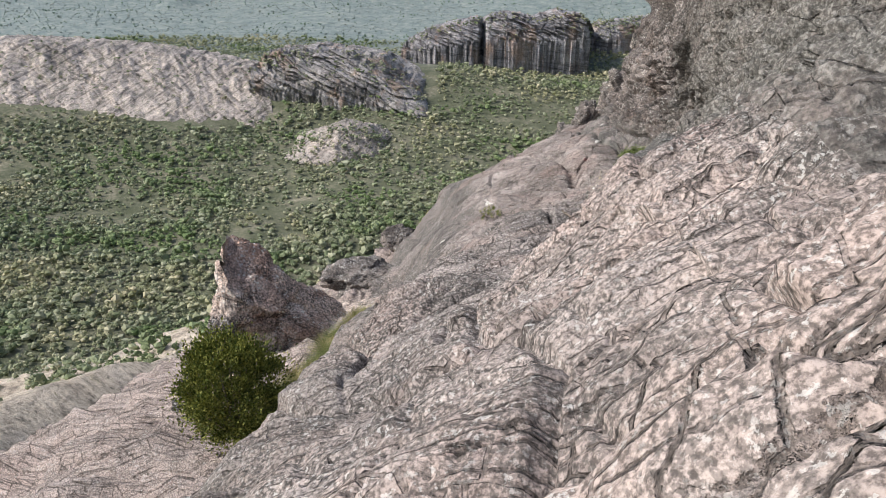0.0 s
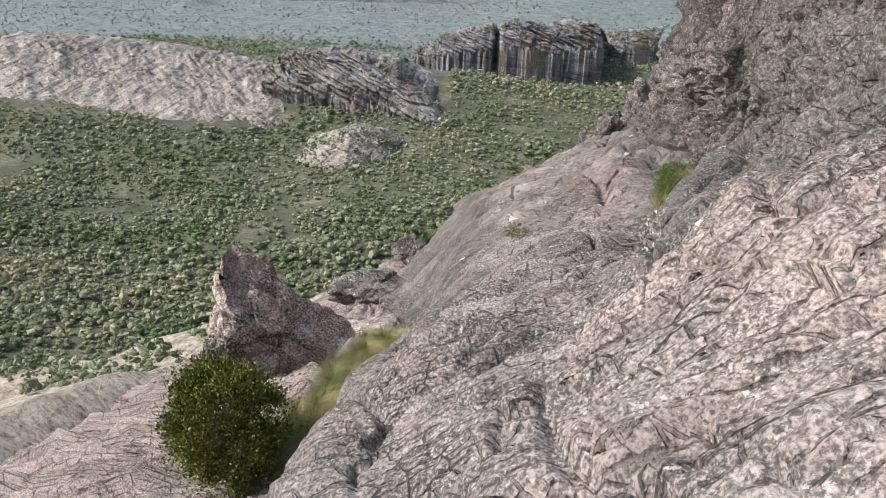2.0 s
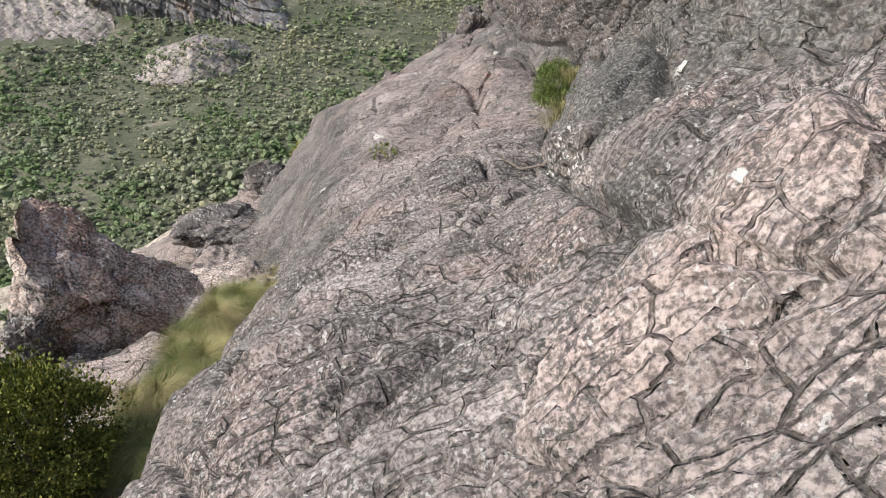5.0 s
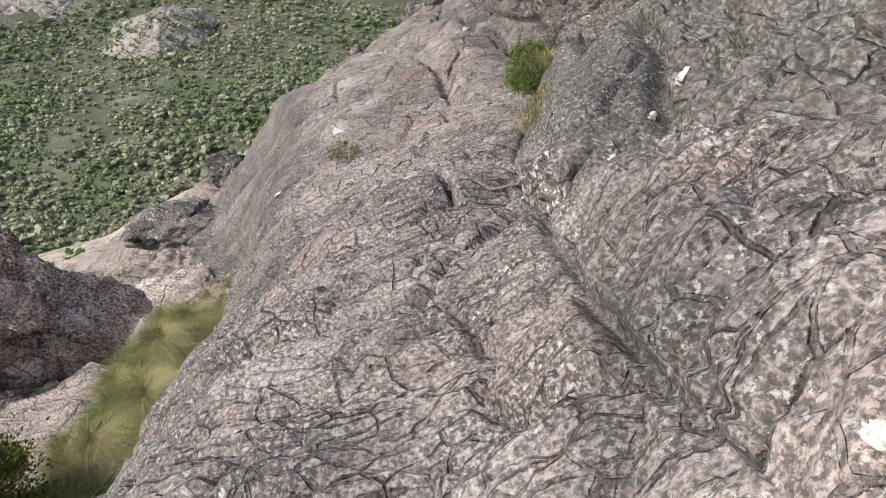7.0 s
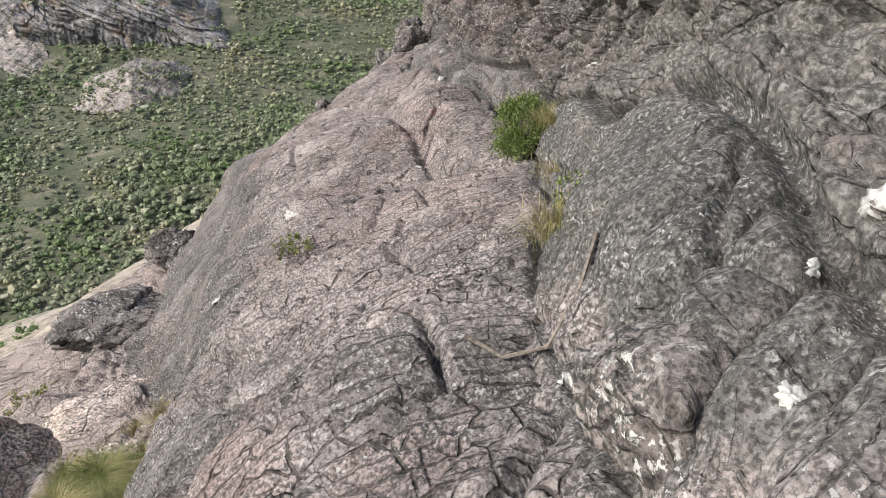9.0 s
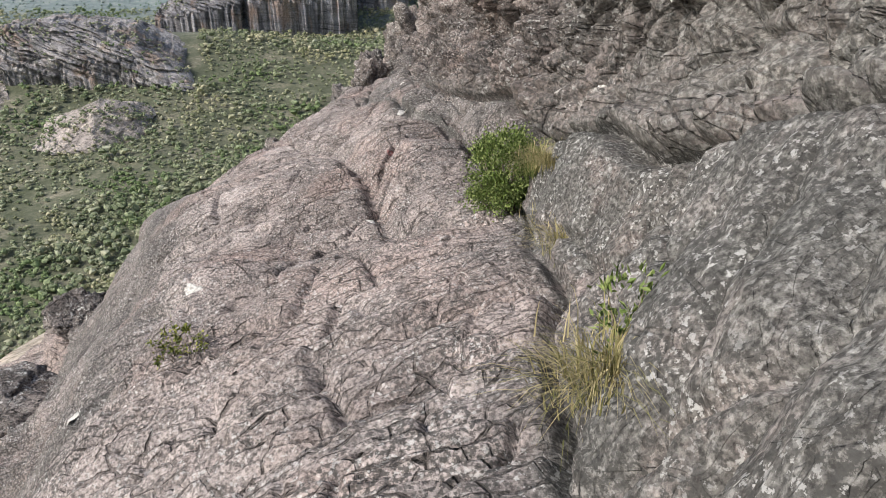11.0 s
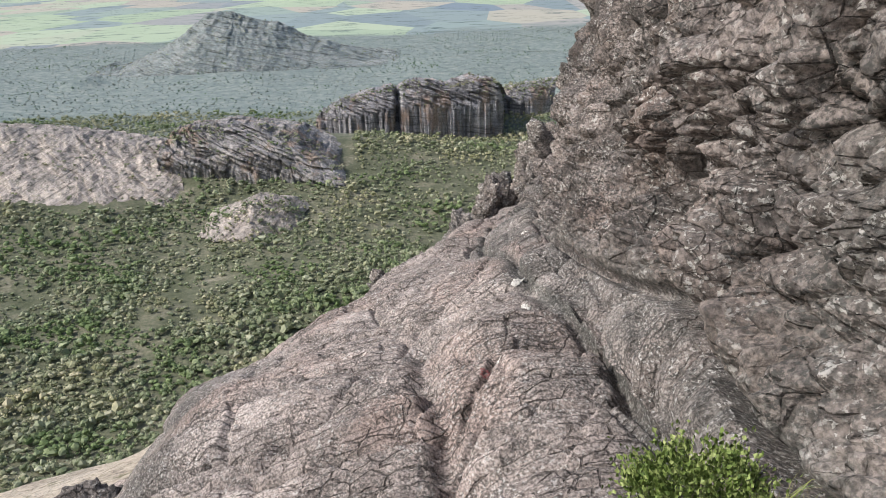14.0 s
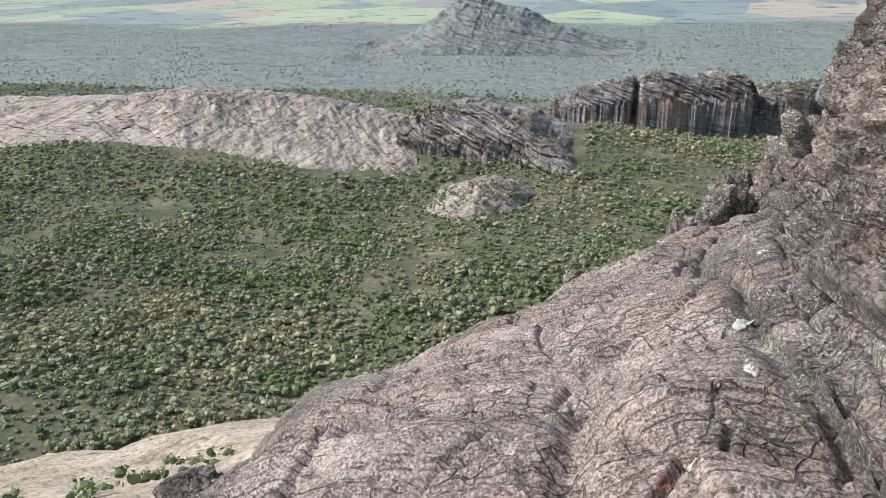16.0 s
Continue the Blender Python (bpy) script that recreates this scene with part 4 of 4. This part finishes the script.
# pale and red crusts of lichen
CRUSTS = ((3.12, 20.8, None, 0.17), (0.46, 13.68, None, 0.09), (1.52, 13.95, None, 0.13), (2.47, 8.27, None, 0.06), (2.57, 7.47, None, 0.07), (3.11, 7.7, None, 0.1),
          (3.0, 7.73, None, 0.05), (4.56, 18.73, None, 0.09), (4.0, 16.53, None, 0.08), (4.64, 13.42, -3.2, 0.06), (2.56, 7.23, None, 0.05), (4.8, 12.49, -1.81, 0.06),
          (4.91, 13.3, -2.56, 0.05), (4.43, 17.7, None, 0.07), (3.3, 15.0, None, 0.05), (0.6, 13.0, None, 0.07), (5.2, 18.6, None, 0.06), (1.7, 4.6, None, 0.03), (4.0, 20.0, None, 0.07), (5.0, 20.4, None, 0.08))


def crust(name, label, x, y, z, wide, material, seed):
    """A thin ragged crust that follows the rock's relief."""
    r = np.random.default_rng(seed)
    place, way = snap(x, y, z)
    near = ROCK[((ROCK - place) ** 2).sum(1) < (2 * wide + 0.1) ** 2]
    turn = way.to_track_quat("Z", "Y").to_matrix()
    local = (near - place) @ np.array(turn)
    edge = [0.75 + 0.18 * math.sin(2 * 0.26 * k + seed) + r.uniform(-0.22, 0.22) for k in range(24)]
    verts, faces = [], []
    for ring, q in enumerate((0.0, 0.35, 0.7, 1.0, 1.06)):
        for k in range(24):
            t = 2 * math.pi * k / 24
            px, py = wide * q * edge[k] * math.cos(t), 0.72 * wide * q * edge[k] * math.sin(t)
            h = local[np.argmin((local[:, 0] - px) ** 2 + (local[:, 1] - py) ** 2), 2]
            h = float(np.clip(h, -0.35 * wide, 0.35 * wide))
            verts.append((px, py, h + (-0.02 if ring == 4 else 0.006 + 0.004 * r.uniform())))
    for ring in range(4):
        for k in range(24):
            j = (k + 1) % 24
            faces.append((24 * ring + k, 24 * ring + 24 + k, 24 * ring + 24 + j, 24 * ring + j))
    ob = part(name, mesh_from(name, verts, faces), material)
    ob.matrix_world = Matrix.Translation(Vector(place)) @ turn.to_4x4()
    return tagged(ob, label, "lichen")


for k, (x, y, z, wide) in enumerate(CRUSTS):
    tagged(crust("lichen_patch", "chalk-white crust of lichen on the grey rock", x, y, z, wide, pale_crust, k), group="white lichen patches")
crust("lichen_patch", "small faded red mark on the grey rock", 3.83, 16.36, None, 0.06, red_crust, 99)


# ---- bushes, grass and dead wood ----
def leaf_material(name, a, b, c, gloss=0.6):
    n = Nodes(name, gloss)
    n.shader.inputs["Transmission Weight"].default_value = 0.0
    return n.done(n.ramp(n.random(), (0.0, a), (0.5, b), (1.0, c)))


dark_leaf = leaf_material("dark_leaf", (0.05, 0.075, 0.015), (0.15, 0.175, 0.035), (0.34, 0.34, 0.08))
fresh_leaf = leaf_material("fresh_leaf", (0.06, 0.095, 0.022), (0.15, 0.21, 0.05), (0.32, 0.37, 0.14))
dry_grass = leaf_material("dry_grass", (0.16, 0.17, 0.05), (0.36, 0.31, 0.14), (0.55, 0.47, 0.26), 0.7)
green_grass = leaf_material("green_grass", (0.08, 0.13, 0.03), (0.17, 0.23, 0.06), (0.38, 0.36, 0.15), 0.7)
yellow_leaf = leaf_material("yellow_leaf", (0.2, 0.2, 0.05), (0.4, 0.37, 0.1), (0.6, 0.53, 0.2), 0.7)
bark = Nodes("bark", 0.9)
bark = bark.done(bark.ramp(bark.noise(30, 6, 0.7), (0.35, (0.1, 0.08, 0.06)), (0.65, (0.34, 0.29, 0.24))))


def leaves_mesh(name, rng, spots, ways, length, width):
    """Small folded leaves at the given places, each a mesh island."""
    n = len(spots)
    side = np.cross(ways, rng.normal(0, 1, (n, 3)))
    side /= np.linalg.norm(side, axis=1, keepdims=True)
    up = np.cross(side, ways)
    l = (length * rng.uniform(0.6, 1.3, n))[:, None]
    w = (width * rng.uniform(0.7, 1.3, n))[:, None]
    base, tip, mid = spots, spots + ways * l, spots + ways * l * 0.5
    v = np.stack([base, mid + side * w + up * w * 0.4, tip, mid - side * w + up * w * 0.4], 1).reshape(-1, 3)
    f = np.arange(4 * n).reshape(n, 4)
    return mesh_from(name, v, f, False)


def tube(bm, a, b, ra, rb, sides=6):
    a, b = Vector(a), Vector(b)
    turn = (b - a).to_track_quat("Z", "Y").to_matrix()
    rings = []
    for p, r in ((a, ra), (b, rb)):
        rings.append([bm.verts.new(p + turn @ Vector((r * math.cos(6.2832 * k / sides), r * math.sin(6.2832 * k / sides), 0))) for k in range(sides)])
    for k in range(sides):
        bm.faces.new((rings[0][k], rings[0][(k + 1) % sides], rings[1][(k + 1) % sides], rings[1][k]))
    bm.faces.new(rings[1])


def shrub(name, label, base, wide, tall, count, leaf, material, seed, clumps=60):
    rng = np.random.default_rng(seed)
    top = new(name)
    top.location = base
    heads = rng.normal(0, 1, (clumps, 3))
    heads /= np.linalg.norm(heads, axis=1, keepdims=True)
    heads *= (rng.uniform(0.25, 1.0, (clumps, 1)) ** 0.45)
    heads = heads * [wide, wide, tall * 0.5] + [0, 0, tall * 0.52]
    bm = bmesh.new()
    for h in heads[: clumps // 2]:
        knee = (h[0] * 0.45 + rng.normal(0, 0.05) * wide, h[1] * 0.45, h[2] * 0.4)
        tube(bm, (0, 0, -0.1), knee, 0.022 * tall, 0.012 * tall)
        tube(bm, knee, h, 0.012 * tall, 0.004 * tall)
    me = bpy.data.meshes.new("woody_stem")
    bm.to_mesh(me)
    bm.free()
    part("woody_stem", me, bark, top)
    which = rng.integers(0, clumps, count)
    spread = 0.085 * (wide + tall * 0.5)
    spots = heads[which] + rng.normal(0, 1, (count, 3)) * spread * rng.uniform(0.3, 1, (count, 1))
    ways = spots - [0, 0, tall * 0.25] + rng.normal(0, 0.8, (count, 3)) * wide
    ways[:, 2] += 0.15 * tall
    ways /= np.linalg.norm(ways, axis=1, keepdims=True)
    part("foliage", leaves_mesh("foliage", rng, spots, ways, *leaf), material, top)
    return tagged(top, label, "shrub")


def tuft_mesh(name, rng, blades, tall, lean):
    v, f = [], []
    for k in range(blades):
        t, q = rng.uniform(0, 6.28), abs(rng.normal(0, 0.1))
        x, y = q * math.cos(t), q * math.sin(t)
        h, out = tall * rng.uniform(0.5, 1.2), tall * rng.uniform(0.15, 0.9)
        t2 = t + rng.normal(0, 0.5)
        w = rng.uniform(0.0015, 0.0035)
        n = len(v)
        for s in (0.0, 0.35, 0.7, 1.0):
            px, py = x + out * s ** 1.8 * math.cos(t2) + lean[0] * s * s * tall, y + out * s ** 1.8 * math.sin(t2) + lean[1] * s * s * tall
            pz = h * (s - 0.45 * s ** 2.6) - 0.04
            ww = w * (1.05 - s)
            v += [(px - ww * math.sin(t2), py + ww * math.cos(t2), pz), (px + ww * math.sin(t2), py - ww * math.cos(t2), pz)]
        f += [(n + 2 * s, n + 2 * s + 1, n + 2 * s + 3, n + 2 * s + 2) for s in range(3)]
    return mesh_from(name, v, f)


shrub("round_shrub", "dense rounded dark-green shrub against the boulder", (-2.3, 8.5, -5.7), 0.68, 1.6, 30000, (0.045, 0.014), dark_leaf, 3, 75)
shrub("leafy_shrub", "small fresh-green leafy shrub at the wall's foot", (4.31, 13.75, rest(4.31, 13.75) - 0.05), 0.36, 0.86, 13000, (0.026, 0.010), fresh_leaf, 5, 60)
shrub("low_shrub", "tiny olive shrub in a crack of the slab", (1.45, 12.6, rest(1.45, 12.6) - 0.02), 0.18, 0.22, 500, (0.03, 0.007), dark_leaf, 6, 20)
shrub("low_shrub", "thin green sprig in the groove", (3.1, 9.75, rest(3.1, 9.75) - 0.02), 0.12, 0.35, 300, (0.035, 0.007), fresh_leaf, 8, 16)
shrub("low_shrub", "mossy green cushion among the rocks", (-2.6, 15.2, rest(-2.6, 15.2) - 0.05), 0.4, 0.45, 1500, (0.04, 0.01), dark_leaf, 10, 30)
shrub("yellow_shrub", "yellow-green bush on the far edge of the spur", (0.6, 25.0, rest(0.6, 25.0) - 0.1), 0.45, 0.7, 1800, (0.06, 0.014), yellow_leaf, 12, 40)
shrub("yellow_shrub", "yellow-green bush on the far edge of the spur", (0.0, 23.4, rest(0.0, 23.4) - 0.1), 0.35, 0.6, 1200, (0.06, 0.014), yellow_leaf, 13, 40)
shrub("low_shrub", "olive bush on the rocks below the spur", (1.6, 26.3, rest(1.6, 26.3) - 0.1), 0.4, 0.5, 1200, (0.05, 0.012), near_leaf, 14, 30)


def grass_tuft(label, material, seed, blades, tall, lean):
    ob = part("grass_tuft", tuft_mesh("grass_tuft", np.random.default_rng(seed), blades, tall, lean), material)
    return tagged(ob, label, "grass", "grass tufts of the gully")


KINDS = [grass_tuft("dry straw-coloured tussock leaning over the rock", dry_grass, 1, 520, 0.42, (0.3, -0.4)),
         grass_tuft("green tussock with straw tips in the gully", green_grass, 2, 700, 0.40, (0.1, -0.5)),
         grass_tuft("dry straw-coloured tussock in a rock groove", dry_grass, 3, 300, 0.24, (-0.1, -0.3))]
SPOTS = [(-1.05, 8.55, 1), (-0.85, 8.95, 1), (-1.3, 8.9, 0), (-0.55, 9.3, 1), (-0.7, 8.4, 1), (-1.0, 9.5, 0), (-0.4, 9.8, 0), (-0.75, 9.9, 1), (-1.25, 8.15, 1), (-0.3, 10.4, 0),
         (-1.5, 8.5, 0), (-0.95, 8.0, 1), (-0.5, 11.0, 0), (-1.0, 10.4, 0), (4.4, 13.2, 2), (4.3, 12.9, 2), (4.2, 12.55, 2), (4.45, 13.45, 1), (3.0, 9.75, 2), (2.95, 9.55, 2),
         (-0.6, 13.0, 0), (-0.3, 13.2, 0), (-1.45, 9.3, 1), (3.95, 11.85, 2), (-0.65, 8.75, 1), (-0.9, 9.2, 1), (-1.2, 8.4, 1)]
turf = np.random.default_rng(31)
for _ in range(95):
    y = turf.uniform(8.6, 12.0)
    SPOTS.append((-1.55 + 0.33 * (y - 9.0) + turf.uniform(-0.45, 0.4), y, int(turf.uniform() < (0.75 if y < 10.6 else 0.3))))
used = set()
for k, (x, y, kind) in enumerate(SPOTS):
    m = pose(x, y, rest(x, y), 0, 0, (k * 37) % 60 - 30)
    if kind in used:
        copy_thing(KINDS[kind], m)
    else:
        KINDS[kind].matrix_world = m
        used.add(kind)


def dead_branch(label, points, thick):
    bm = bmesh.new()
    for a, b in zip(points, points[1:]):
        tube(bm, a, b, thick, thick * 0.85)
    me = bpy.data.meshes.new("dead_branch")
    bm.to_mesh(me)
    bm.free()
    return tagged(part("dead_branch", me, bark), label, "branch")


dead_branch("thin pale dead branch lying across the groove", [(x, y, rest(x, y) + 0.03) for x, y in ((2.15, 8.75), (2.3, 8.62), (2.5, 8.58), (2.65, 8.62), (2.75, 8.7))], 0.012)
rng = np.random.default_rng(17)
for k in range(9):
    x, y = -1.75 + rng.uniform(-0.3, 0.5), 9.0 + rng.uniform(-0.5, 0.5)
    z, t, l = rest(x, y), rng.uniform(-0.4, 1.4), rng.uniform(0.35, 0.8)
    dead_branch("grey dead twig beside the dark shrub", [(x, y, z + 0.02), (x + 0.5 * l * math.cos(t), y + 0.5 * l * math.sin(t), z + 0.16), (x + l * math.cos(t + 0.3), y + l * math.sin(t + 0.3), z + 0.1)], 0.011)

# low plants on the bare shelf
rng = np.random.default_rng(23)
sx, sy = rng.uniform(-34, -6, 900), rng.uniform(8, 34, 900)
keep = fractal(sx / 5, sy / 5, 15, 3) > 0.1
sx, sy = sx[keep], sy[keep]
sz = np.where(sx > -7.8, -99, land(sx, sy))
ok = sz > -60
scatter("shelf_shrubs", np.stack([sx, sy, sz - 0.05], -1)[ok], rng.uniform(0.25, 0.8, ok.sum()), [crown_shape(rng, 3, 24, 1.0) for _ in range(5)],
        near_leaf, "low olive shrubs dotted over the bare rock shelf", rng)
